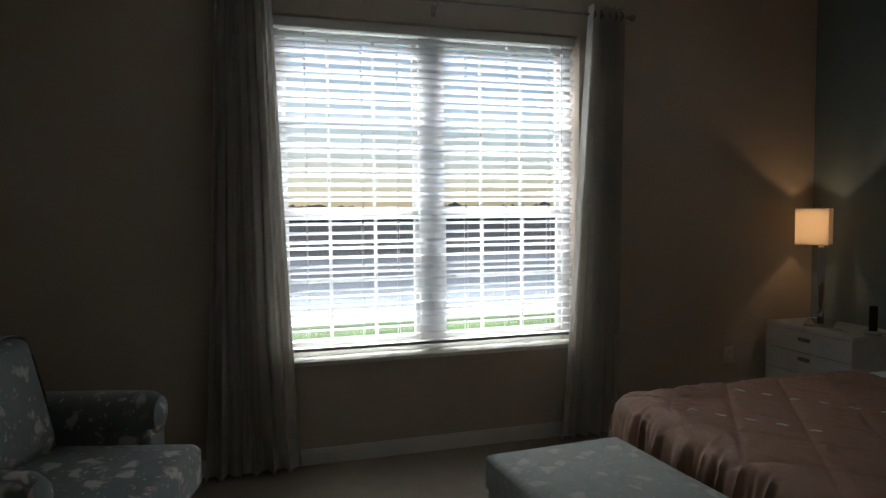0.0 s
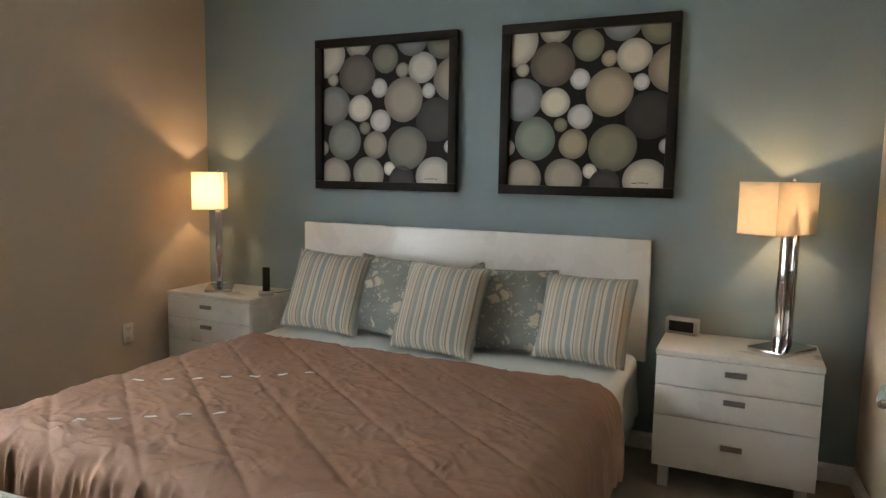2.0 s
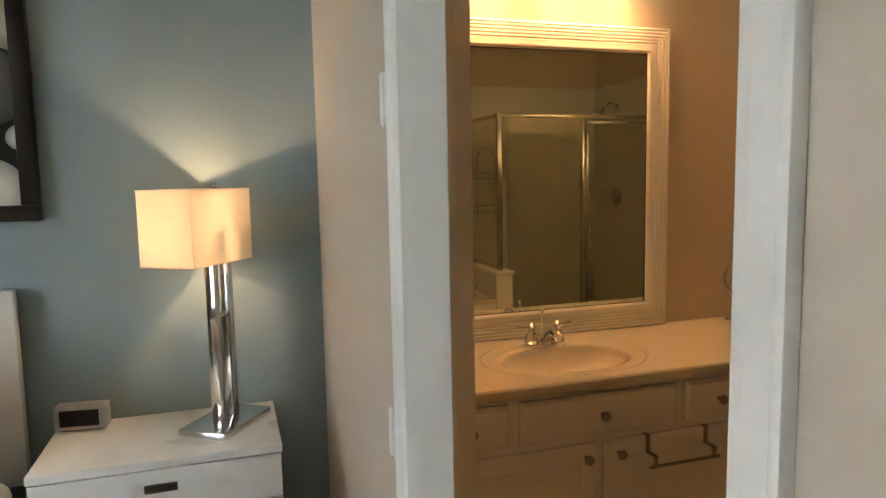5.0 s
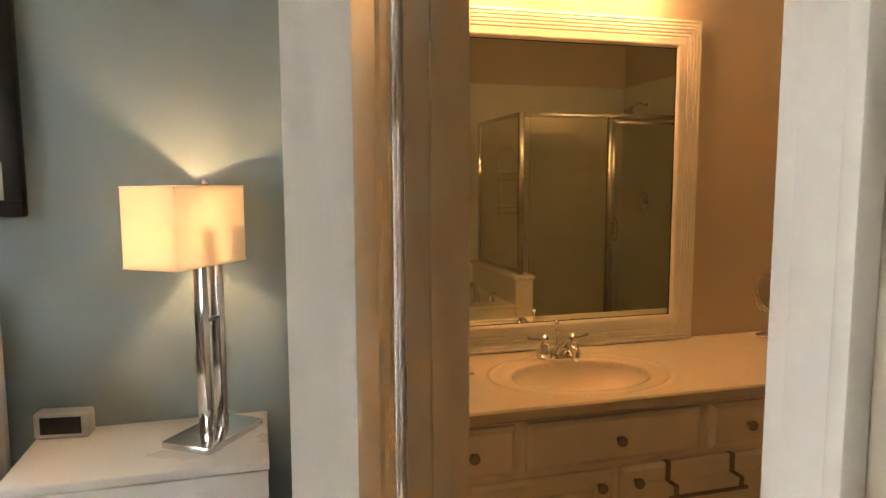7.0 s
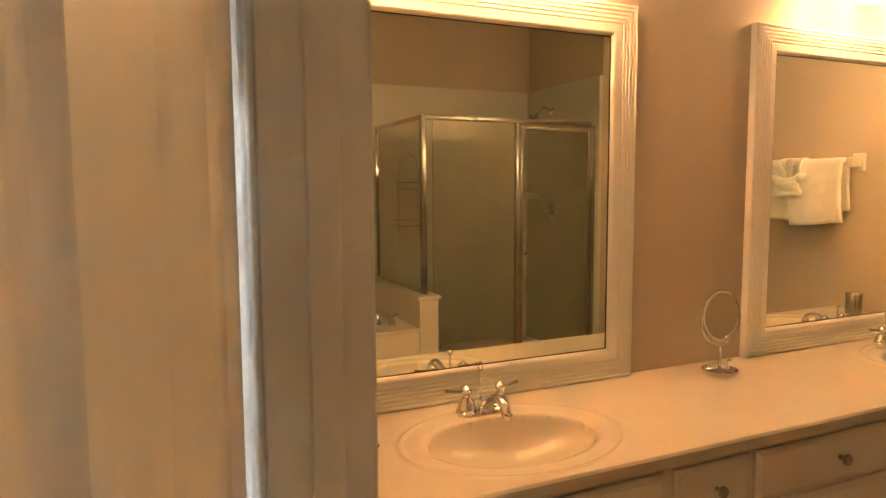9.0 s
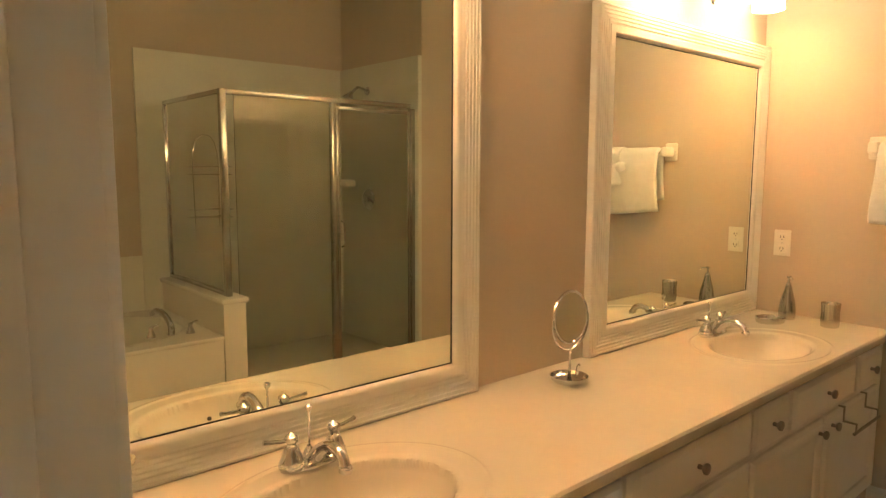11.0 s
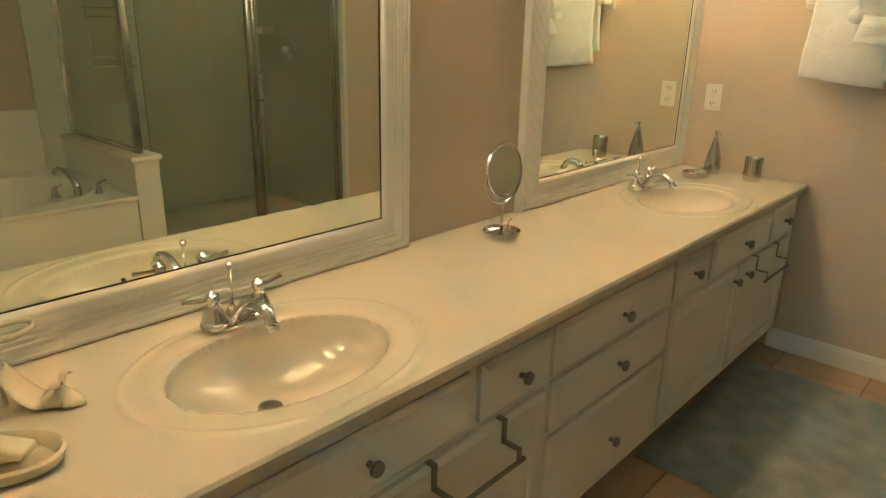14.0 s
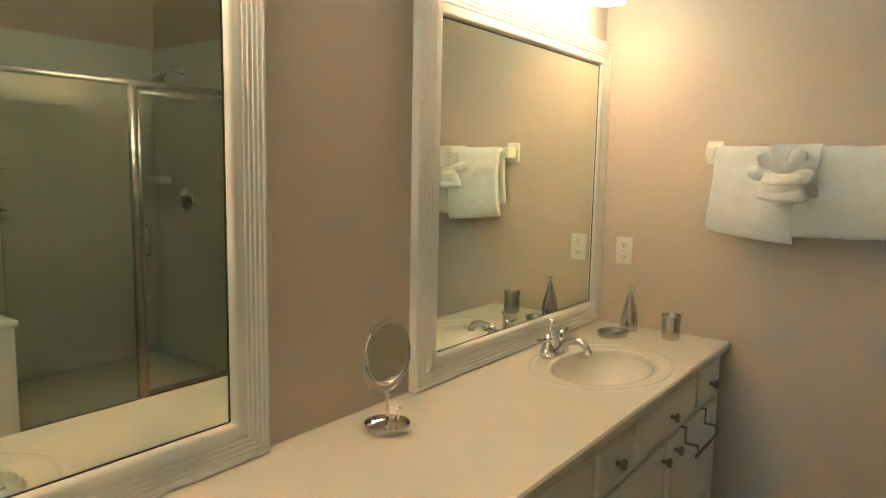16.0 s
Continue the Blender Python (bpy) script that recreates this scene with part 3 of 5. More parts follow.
def quilt(s, t, p, out, w):
    a, b = (s * 0.75 + t) / 0.30, (s * 0.75 - t) / 0.30
    seam = min(abs(math.sin(math.pi * a)), abs(math.sin(math.pi * b)))
    puff = min(1.0, seam * 3.2) ** 0.5
    # cloth pulled into short creases between the seams
    q = s * 0.35 + t * 0.94
    r = s * 0.94 - t * 0.35
    bend_a, bend_b = noise.noise((s * 4, t * 4, 2.0)), noise.noise((s * 9, t * 9, 8.0))
    fold = max(0.0, 1 - 2.4 * abs(noise.noise((r * 5 + bend_b, q * 15 + 2.2 * bend_a, 1.3)))) ** 1.5
    crease = max(0.0, 1 - 2.6 * abs(noise.noise((s * 8 + 1.5 * bend_a, t * 24 + 2.5 * bend_b, 4.0)))) ** 1.4
    cross = max(0.0, 1 - 2.6 * abs(noise.noise((s * 22 + 2 * bend_b, t * 9 + bend_a, 6.0)))) ** 1.4
    wr = 0.0052 * fold + 0.003 * crease + 0.0016 * cross + 0.008 * bend_a
    p.z += 0.0085 * puff + wr * (0.45 + 0.55 * puff) - 0.002
    if w > 0.01:
        k = min(1, (w - 0.01) / 0.13)
        along = s if abs(out.y) > abs(out.x) else t
        n1 = noise.noise((along * 6.5, w * 0.8, 0.0))
        n2 = noise.noise((along * 23, w * 2.0, 3.0))
        n3 = noise.noise((along * 31, w * 3.5, 6.0))
        p += out * k * (0.004 + 0.026 * (0.5 - abs(n1)) + 0.036 * (0.4 - abs(n2)) + 0.012 * n3)
    return p


comforter = thing("comforter", "brown satin comforter quilted in diamonds, spread on the bed", "comforter", at=(0, 0, 0))
part("quilted_cloth", drape(-2.85, -0.925, -2.11, 0, 0.527, 0.42, 0.1, 0.0, 360, 300, quilt, head=-0.73), BROWN, comforter)

for c in (-1.31, 0.42):                        # bright sun dashes, put in as pale tubes along two of the seams
    for k in range(7):
        s0 = -2.62 + 0.088 * k
        run = [Vector((s0 + e, (s0 + e) * 0.75 - 0.30 * c, 0.527)) for e in np.linspace(-0.017, 0.017, 5)]
        if run[0].y > -2.0:
            run = [quilt(q.x, q.y, q, Vector((0, 0, 0)), 0.0) + Vector((0, 0, 0.0015)) for q in run]
            part("sun_dash", tube(run, [0.001, 0.003, 0.0033, 0.003, 0.001], 6), SHEET, comforter, "short dash of sunlight put in as a pale tube")

flat = thing("bed_sheet", "pale blue-white sheet turned down below the pillows", "bed sheet", at=(0, 0, 0))


def smooth_cloth(s, t, p, out, w):
    p.z += 0.006 * noise.noise((s * 5, t * 7, 2)) + 0.003 * noise.noise((s * 17, t * 12, 5))
    if w > 0.03:
        p += out * (0.012 + 0.012 * noise.noise((t * 8, w * 5, 1)))
    return p


part("cloth", drape(-2.825, -0.950, -0.95, 0, 0.510, 0.34, 0.08, 0.0, 120, 60, smooth_cloth, head=-0.1), SHEET, flat)


def cushion(w, h, t):
    """A square scatter cushion with drawn-in sides, pointed corners and a piped seam."""
    bm = bmesh.new()
    n = 22
    for side in (1, -1):
        g = []
        for i in range(n + 1):
            row = []
            for j in range(n + 1):
                u, v = 2 * i / n - 1, 2 * j / n - 1
                x = u * w / 2 * (1 - 0.05 * (1 - v * v) * u * u)
                y = v * h / 2 * (1 - 0.05 * (1 - u * u) * v * v)
                z = side * t / 2 * ((1 - u ** 4) * (1 - v ** 4)) ** 0.55
                z += side * 0.006 * noise.noise((x * 9 + w, y * 9, side * 3.0)) * (1 - u ** 4) * (1 - v ** 4)
                row.append(bm.verts.new((x, y, z)))
            g.append(row)
        for i in range(n):
            for j in range(n):
                bm.faces.new((g[i][j], g[i + 1][j], g[i + 1][j + 1], g[i][j + 1]))
    bmesh.ops.remove_doubles(bm, verts=bm.verts, dist=1e-4)
    rim = []
    for k in range(4):
        for i in range(n):
            e = 2 * i / n - 1
            u, v = ((e, -1), (1, e), (-e, 1), (-1, -e))[k]
            rim.append((u * w / 2 * (1 - 0.05 * (1 - v * v) * u * u), v * h / 2 * (1 - 0.05 * (1 - u * u) * v * v), 0))
    return bm, tube(rim, 0.0045, 6, closed=True)


def pillow(x, y, z, w, h, t, lean, turn, roll, cloth, label):
    p = thing("pillow", label, "pillow", "scatter pillows on the bed")
    p.matrix_world = pose(x, y, z, lean, 0, turn) @ pose(0, h / 2, 0, 0, 0, roll)
    body, rim = cushion(w, h, t)
    part("cover", body, cloth, p)
    part("piping", rim, cloth, p)


ST, FL = "cream, teal and brown striped square cushion", "blue-grey cushion with cream flowers"
pillow(-1.87, -0.25, 0.45, 0.40, 0.42, 0.10, 68, 0, 22, FLORAL_PILLOW, FL + " tucked behind")
pillow(-2.22, -0.42, 0.525, 0.44, 0.42, 0.14, 66, -4, -3, FLORAL_PILLOW, FL)
pillow(-1.50, -0.42, 0.525, 0.43, 0.41, 0.14, 66, 5, 2, FLORAL_PILLOW, FL)
pillow(-2.52, -0.50, 0.525, 0.45, 0.44, 0.15, 64, 8, -4, STRIPE, ST)
pillow(-1.16, -0.46, 0.525, 0.44, 0.41, 0.15, 66, -8, 1, STRIPE, ST)
pillow(-1.81, -0.62, 0.525, 0.43, 0.44, 0.15, 64, 0, -2, STRIPE, ST + " standing in front")

# ---- nightstands, lamps and small things ----
def nightstand():
    n = thing("nightstand", "white lacquered nightstand with three drawers and steel pulls", "nightstand", "nightstands")
    hw, d = 0.323, 0.40
    part("body", box(-hw + 0.004, hw - 0.004, -d + 0.018, 0, 0.10, 0.600, 0.003), LACQUER, n)
    part("top", box(-hw, hw, -d, 0, 0.6015, 0.626, 0.003), LACQUER, n)
    for z0, z1, hz in ((0.472, 0.598, 0.553), (0.338, 0.468, 0.432), (0.105, 0.334, 0.235)):
        dr = part("drawer", box(-hw + 0.004, hw - 0.004, -d + 0.001, -d + 0.017, z0, z1, 0.002), LACQUER, n)
        bm = box(-0.042, 0.042, -d - 0.018, -d - 0.010, hz - 0.012, hz + 0.012, 0.003)
        for sx in (-0.03, 0.03):
            box(sx - 0.004, sx + 0.004, -d - 0.011, -d + 0.002, hz - 0.004, hz + 0.004, bm=bm)
        part("pull", bm, NICKEL, dr, "brushed steel pull")
    for sx in (-hw + 0.03, hw - 0.075):
        for sy in (-d + 0.03, -0.075):
            part("leg", box(sx, sx + 0.045, sy, sy + 0.045, 0, 0.10, 0.002), LACQUER, n)
    return n


ns = nightstand()
ns.matrix_world = pose(-0.495, -0.022, 0)
copy_thing(ns, pose(-3.385, -0.022, 0))

BULB = glow("lamp_bulb", (1.0, 0.62, 0.34), 7.0)


def table_lamp():
    l = thing("table_lamp", "chrome twin-post table lamp with a glowing cream box shade", "table lamp", "bedside lamps")
    part("base", box(-0.125, 0.125, -0.08, 0.08, 0, 0.02, 0.003), CHROME, l)
    for sx in (-0.035, 0.035):
        part("post", box(sx - 0.012, sx + 0.012, -0.016, 0.016, 0.02, 0.60, 0.002), CHROME, l)
    part("spacer", box(-0.023, 0.023, -0.008, 0.008, 0.34, 0.352, 0.001), CHROME, l)
    part("cap_plate", box(-0.05, 0.05, -0.018, 0.018, 0.60, 0.612, 0.002), CHROME, l)
    a, b, z0, z1 = 0.142, 0.09, 0.508, 0.724
    off = pose(-0.031, 0.043, 0)
    bm = bmesh.new()
    rings = [[bm.verts.new((sx * (a - t), sy * (b - t), z)) for sx, sy in ((-1, -1), (1, -1), (1, 1), (-1, 1))] for t, z in ((0, z0), (0, z1), (0.002, z1), (0.002, z0))]
    for r0, r1 in zip(rings, rings[1:] + rings[:1]):
        for k in range(4):
            bm.faces.new((r0[k], r0[(k + 1) % 4], r1[(k + 1) % 4], r1[k]))
    bm = rotated(bm, off)
    shade_part = part("shade", bm, SHADE, l, "cream cloth box shade", smooth=False)
    for z in (z0, z1):
        part("shade_trim", rotated(tube([(-a, -b, z), (a, -b, z), (a, b, z), (-a, b, z)], 0.0022, 6, closed=True), off), SHADE, shade_part)
    bm = tube([(0, 0, 0.61), (0, 0, 0.735)], 0.003, 6)
    tube([(-a - 0.031, 0.043, 0.716), (a - 0.031, 0.043, 0.716)], 0.002, 6, bm=bm)
    part("harp", bm, CHROME, l)
    part("finial", lathe([(0, 0.745), (0.006, 0.743), (0.009, 0.737), (0.006, 0.730), (0.01, 0.726), (0, 0.725)][::-1], 12), CHROME, l)
    part("bulb", lathe([(0, 0.515), (0.014, 0.518), (0.02, 0.535), (0.028, 0.555), (0.024, 0.575), (0, 0.585)], 14, off), BULB, l, "lit warm bulb")
    part("pull_chain", tube([(-0.06, -0.02, 0.47), (-0.06, -0.02, 0.56), (-0.02, 0, 0.605)], 0.0015, 5), CHROME, l)
    return l


tl = table_lamp()
tl.matrix_world = pose(-0.322, -0.2, 0.626, 0, 0, 55)
copy_thing(tl, pose(-3.455, -0.235, 0.626, 0, 0, 128))
for lx, ly in ((-0.375, -0.2), (-3.47, -0.286)):
    lamp("bedside_lamp_light", "POINT", 2.3, (1.0, 0.62, 0.34), pose(lx, ly, 1.256), soft=0.015)

clock = thing("alarm_clock", "small silver alarm clock with a dark display", "alarm clock", at=(-0.742, -0.08, 0.626), turn=-8)
part("case", box(-0.075, 0.075, -0.028, 0.028, 0.002, 0.078, 0.008, seg=3), SILVER, clock)
part("display", box(-0.056, 0.056, -0.0305, -0.0275, 0.016, 0.066, 0.001), BLACK, clock, "dark blank display")
for sx in (-0.05, 0.05):
    part("foot", box(sx - 0.008, sx + 0.008, -0.018, 0.018, 0, 0.003), BLACK, clock)

phone = thing("cordless_phone", "black cordless phone standing in a silver cradle", "telephone", at=(-3.09, -0.24, 0.626), turn=40)
part("cradle", box(-0.045, 0.045, -0.04, 0.04, 0, 0.022, 0.007, seg=3), SILVER, phone)
part("handset", rotated(box(-0.022, 0.022, -0.011, 0.011, 0, 0.15, 0.007, seg=3), pose(0, 0, 0.016, -10, 0, 0)), BLACK, phone)
part("cable", tube(bend([(0.04, 0.03, 0.006), (0.09, 0.05, 0.004), (0.12, 0.09, 0.004), (0.15, 0.1, 0.004)]), 0.0025, 6), BLACK, phone)


def outlet(name, m, label):
    o = thing(name, label, "outlet")
    o.matrix_world = m
    part("plate", box(-0.036, 0.036, -0.006, 0, -0.058, 0.058, 0.003), PLATE, o)
    for z in (-0.026, 0.026):
        r = part("receptacle", box(-0.017, 0.017, -0.0085, -0.005, z - 0.017, z + 0.017, 0.003), PLATE, o)
        bm = box(-0.008, -0.0055, -0.0092, -0.008, z - 0.003, z + 0.007)
        box(0.0055, 0.008, -0.0092, -0.008, z - 0.003, z + 0.007, bm=bm)
        box(-0.002, 0.002, -0.0092, -0.008, z - 0.011, z - 0.007, bm=bm)
        part("slots", bm, BLACK, r, "dark socket slots")
    part("screw", lathe([(0.003, 0), (0.003, 0.001), (0, 0.0015)], 8, pose(0, -0.006, 0, 90, 0, 0)), SILVER, o)


outlet("wall_outlet", pose(WX + 0.0005, -0.67, 0.405, 0, 0, 90), "ivory double outlet low on the beige wall")
outlet("wall_outlet", pose(RX - 0.0005, -0.127, 1.074, 0, 0, -90), "white double outlet on the bathroom wall")


# ---- framed paintings ----
PEBBLES_A = [(0.03, 0.06, 0.15, 0), (0.29, -0.02, 0.10, 2), (0.28, 0.21, 0.145, 3), (0.505, 0.10, 0.10, 4), (0.71, -0.04, 0.125, 5), (0.94, 0.0, 0.12, 4), (0.64, 0.19, 0.05, 6), (0.79, 0.18, 0.105, 0), (1.03, 0.27, 0.15, 6), (0.08, 0.235, 0.045, 2)]
PEBBLES_B = [(0.46, 0.31, 0.065, 7), (0.84, 0.345, 0.05, 7), (0.65, 0.40, 0.15, 6), (0.08, 0.43, 0.14, 5), (0.305, 0.455, 0.095, 1), (0.47, 0.55, 0.08, 7), (0.345, 0.60, 0.045, 4), (0.175, 0.69, 0.14, 8), (0.43, 0.725, 0.095, 6), (0.68, 0.75, 0.15, 4)]
PEBBLES_C = [(0.90, 0.55, 0.15, 9), (0.10, 0.95, 0.125, 2), (0.375, 0.945, 0.125, 2), (0.545, 0.90, 0.047, 1), (0.64, 0.985, 0.10, 9), (0.885, 0.955, 0.135, 0), (-0.02, 0.75, 0.06, 2), (1.01, 0.74, 0.05, 7)]


def pebble_paint(name, c):
    m = mat(name, c, 0.55, vary=0.12, scale=25, fine=160, bump=0.1, depth=0.001)
    nt = m.node_tree
    b = nt.nodes["Principled BSDF"]
    base = b.inputs["Base Color"].links[0].from_socket
    tc = [n for n in nt.nodes if n.type == "TEX_COORD"][0]
    ln = nt.nodes.new("ShaderNodeVectorMath")
    ln.operation = "LENGTH"
    nt.links.new(tc.outputs["Object"], ln.inputs[0])
    r = ramp_of(nt, [(0.55, (1, 1, 1)), (1.0, (0.45, 0.45, 0.47))])
    nt.links.new(ln.outputs["Value"], r.inputs[0])
    mx = nt.nodes.new("ShaderNodeMix")
    mx.data_type, mx.blend_type = "RGBA", "MULTIPLY"
    mx.inputs[0].default_value = 1.0
    nt.links.new(base, mx.inputs[6])
    nt.links.new(r.outputs[0], mx.inputs[7])
    nt.links.new(mx.outputs[2], b.inputs["Base Color"])
    return m


TONES = [(0.52, 0.48, 0.40), (0.62, 0.58, 0.47), (0.36, 0.32, 0.26), (0.14, 0.11, 0.085), (0.20, 0.19, 0.125), (0.20, 0.215, 0.225), (0.33, 0.27, 0.19), (0.48, 0.47, 0.48), (0.20, 0.24, 0.20), (0.045, 0.038, 0.034)]
PAINTS = [pebble_paint("painted_stone", shade(c, 1.2)) for c in TONES]
GREYS = [pebble_paint("painted_grey_stone", tuple(1.15 * (0.55 * v + 0.45 * (sum(c) / 3)) for v in c)) for c in TONES]
INK = mat("dark_canvas", (0.018, 0.016, 0.015), 0.7, vary=0.2, scale=20, fine=300, bump=0.2, depth=0.001, spec=0.2)


def painting(x0, x1, z0, z1, paints):
    p = thing("framed_painting", "square painting of round pebbles on black in a dark wood frame", "painting", "paintings over the bed", at=((x0 + x1) / 2, -0.001, (z0 + z1) / 2))
    w, h, fw, d = (x1 - x0) / 2, (z1 - z0) / 2, 0.047, 0.042
    fr = bmesh.new()
    for a, b, c, e in ((-w, w, h - fw, h), (-w, w, -h, -h + fw), (-w, -w + fw, -h + fw, h - fw), (w - fw, w, -h + fw, h - fw)):
        box(a, b, -d, 0, c, e, 0.003, fr)
    part("frame", fr, DARKWOOD, p, "black-brown wooden frame")
    cw, ch = w - fw, h - fw
    canvas = part("canvas", box(-cw, cw, -0.014, -0.002, -ch, ch), INK, p, "dark painted canvas")
    for k, (u, v, r, c) in enumerate(PEBBLES_A + PEBBLES_B + PEBBLES_C):
        cx, cz, rr = (u * 2 - 1) * cw, (1 - v * 2) * ch, r * 2 * cw
        bm = bmesh.new()
        rim = []
        for i in range(30):
            a = 2 * math.pi * i / 30
            wob = 1 + 0.025 * math.sin(2 * a + k) + 0.012 * math.sin(3 * a + 2 * k)
            x = min(max(cx + rr * wob * math.cos(a), -cw), cw)
            z = min(max(cz + rr * wob * math.sin(a), -ch), ch)
            rim.append(bm.verts.new(((x - cx) / rr, 0, (z - cz) / rr)))
        lo = [bm.verts.new((q.co.x, 0.02, q.co.z)) for q in rim]
        bm.faces.new(rim)
        for i in range(30):
            bm.faces.new((rim[i], rim[(i + 1) % 30], lo[(i + 1) % 30], lo[i]))
        bmesh.ops.dissolve_degenerate(bm, edges=bm.edges[:], dist=1e-4)
        ob = part("pebble", bm, paints[c], canvas, smooth=False)
        ob.matrix_basis = Matrix.Translation((cx, -0.0148 - 0.0001 * (k % 5), cz)) @ Matrix.Diagonal((rr, 0.02, rr, 1))


    for k, (a, b) in enumerate(((0.0, 0.022), (0.027, 0.060), (0.066, 0.078))):
        bx = cw - 0.15
        part("signature_mark", box(bx + a, bx + b, -0.0158, -0.0152, -ch + 0.020 + 0.002 * (k % 2), -ch + 0.0235 + 0.002 * (k % 2)), INK, canvas, "small dark signature")


painting(-2.873, -1.955, 1.265, 2.132, GREYS)
painting(-1.704, -0.822, 1.265, 2.132, PAINTS)

# ---- ottomans and armchair ----
def soft_block(w, d, z0, z1, puff=0.015, r=0.035):
    """An upholstered block with a slightly crowned top."""
    bm = box(-w / 2, w / 2, -d / 2, d / 2, z0, z1)
    bmesh.ops.subdivide_edges(bm, edges=bm.edges[:], cuts=9, use_grid_fill=True)
    for v in bm.verts:
        u, q, k = 2 * v.co.x / w, 2 * v.co.y / d, (v.co.z - z0) / (z1 - z0)
        if k > 0.5:
            v.co.z += puff * (1 - u * u) * (1 - q * q)
        e = puff * 0.6 * (1 - (2 * k - 1) ** 2)
        v.co.x += e * u * (1 - q * q) * abs(u) ** 3
        v.co.y += e * q * (1 - u * u) * abs(q) ** 3
    bmesh.ops.bevel(bm, geom=[e for e in bm.edges if e.calc_face_angle(0) > 0.9], offset=r, segments=4, affect="EDGES", profile=0.6)
    return bm


def ottoman():
    o = thing("ottoman", "low square ottoman in pale aqua floral cloth at the bed's foot", "ottoman", "ottomans at the bed's foot")
    part("cushion", soft_block(0.72, 0.60, 0.30, 0.425, 0.012, 0.03), FLORAL_BENCH, o)
    part("body", soft_block(0.70, 0.58, 0.07, 0.30, 0.004, 0.02), FLORAL_BENCH, o)
    bm = tube([(-0.352, -0.292, 0.302), (0.352, -0.292, 0.302), (0.352, 0.292, 0.302), (-0.352, 0.292, 0.302)], 0.006, 6, closed=True)
    part("piping", bm, FLORAL_BENCH, o)
    for sx in (-0.3, 0.26):
        for sy in (-0.25, 0.21):
            part("foot", box(sx, sx + 0.04, sy, sy + 0.04, 0, 0.075, 0.004), DARKWOOD, o)
    return o


ot = ottoman()
ot.matrix_world = pose(-2.195, -2.51, 0, 0, 0, 3)
copy_thing(ot, pose(-1.42, -2.60, 0, 0, 0, 2))

chair = thing("armchair", "plump armchair in grey-green floral cloth beside the curtain", "armchair", at=(-2.74, -4.40, 0), turn=-16)
part("base", soft_block(0.90, 0.76, 0.08, 0.28, 0.006, 0.03), FLORAL_CHAIR, chair)


def pad(w, d, h, m, puff=0.03, r=0.05):
    return rotated(soft_block(w, d, 0, h, puff, r), m)


part("seat_cushion", pad(0.74, 0.80, 0.17, pose(0, 0.06, 0.275), 0.03, 0.05), FLORAL_CHAIR, chair)
part("back_frame", pad(0.92, 0.2, 0.62, pose(0, -0.42, 0.1, 8, 0, 0), 0.03, 0.06), FLORAL_CHAIR, chair)
part("back_cushion", pad(0.62, 0.2, 0.46, pose(0, -0.15, 0.43, 14, 0, 0), 0.04, 0.07), FLORAL_CHAIR, chair)
for sx in (-0.42, 0.42):
    arm = part("arm", pad(0.16, 0.64, 0.42, pose(sx, -0.06, 0.1), 0.0, 0.03), FLORAL_CHAIR, chair)
    roll = lathe([(0, -0.33), (0.06, -0.33), (0.085, -0.31), (0.092, -0.2), (0.094, 0.2), (0.09, 0.28), (0.07, 0.315), (0.03, 0.33), (0, 0.333)], 20, pose(sx, -0.04, 0.545, -90, 0, 0))
    part("arm_roll", roll, FLORAL_CHAIR, arm)
for sx in (-0.38, 0.34):
    for sy in (-0.4, 0.3):
        part("foot", box(sx, sx + 0.05, sy, sy + 0.05, 0, 0.085, 0.005), DARKWOOD, chair)

# ---- bathroom door ----
def inset_face(bm, x0, x1, z0, z1, prof):
    """A rectangle in the x-z plane stepped inwards: prof holds (inset, y)."""
    rings = []
    for i, y in prof:
        rings.append([bm.verts.new(p) for p in ((x0 + i, y, z0 + i), (x1 - i, y, z0 + i), (x1 - i, y, z1 - i), (x0 + i, y, z1 - i))])
    for a, b in zip(rings, rings[1:]):
        for k in range(4):
            bm.faces.new((a[k], a[(k + 1) % 4], b[(k + 1) % 4], b[k]))
    return rings


def panel_front(x0, x1, z0, z1, prof):
    bm = bmesh.new()
    r = inset_face(bm, x0, x1, z0, z1, prof)
    bm.faces.new(r[-1])
    bm.faces.new(r[0][::-1])
    return bm


LEAF_W, LEAF_H = 0.803, 2.425
door = thing("door_1", "white four-panel door standing ajar into the bedroom", "door", kind="structure")
door.matrix_world = pose(0.043, -1.062, 0, 0, 0, -12.6)
leaf = bmesh.new()
STILES = (0, 0.115, 0.344, 0.459, LEAF_W - 0.115, LEAF_W)
RAILS = (0.01, 0.22, 0.83, 1.00, 2.30, LEAF_H)
PANELS = [(STILES[i], STILES[i + 1], RAILS[j], RAILS[j + 1]) for i in (1, 3) for j in (1, 3)]
for i in (0, 2, 4):
    box(STILES[i], STILES[i + 1], 0, 0.035, RAILS[0], RAILS[-1], 0.0, leaf)
for i in (1, 3):
    for j in (0, 2, 4):
        box(STILES[i], STILES[i + 1], 0, 0.035, RAILS[j], RAILS[j + 1], 0.0, leaf)
bmesh.ops.remove_doubles(leaf, verts=leaf.verts, dist=1e-5)
to_leaf = pose(-0.035, 0, 0, 0, 0, -90)
leaf_ob = part("leaf", rotated(leaf, to_leaf), DOOR_WHITE, door, smooth=False)
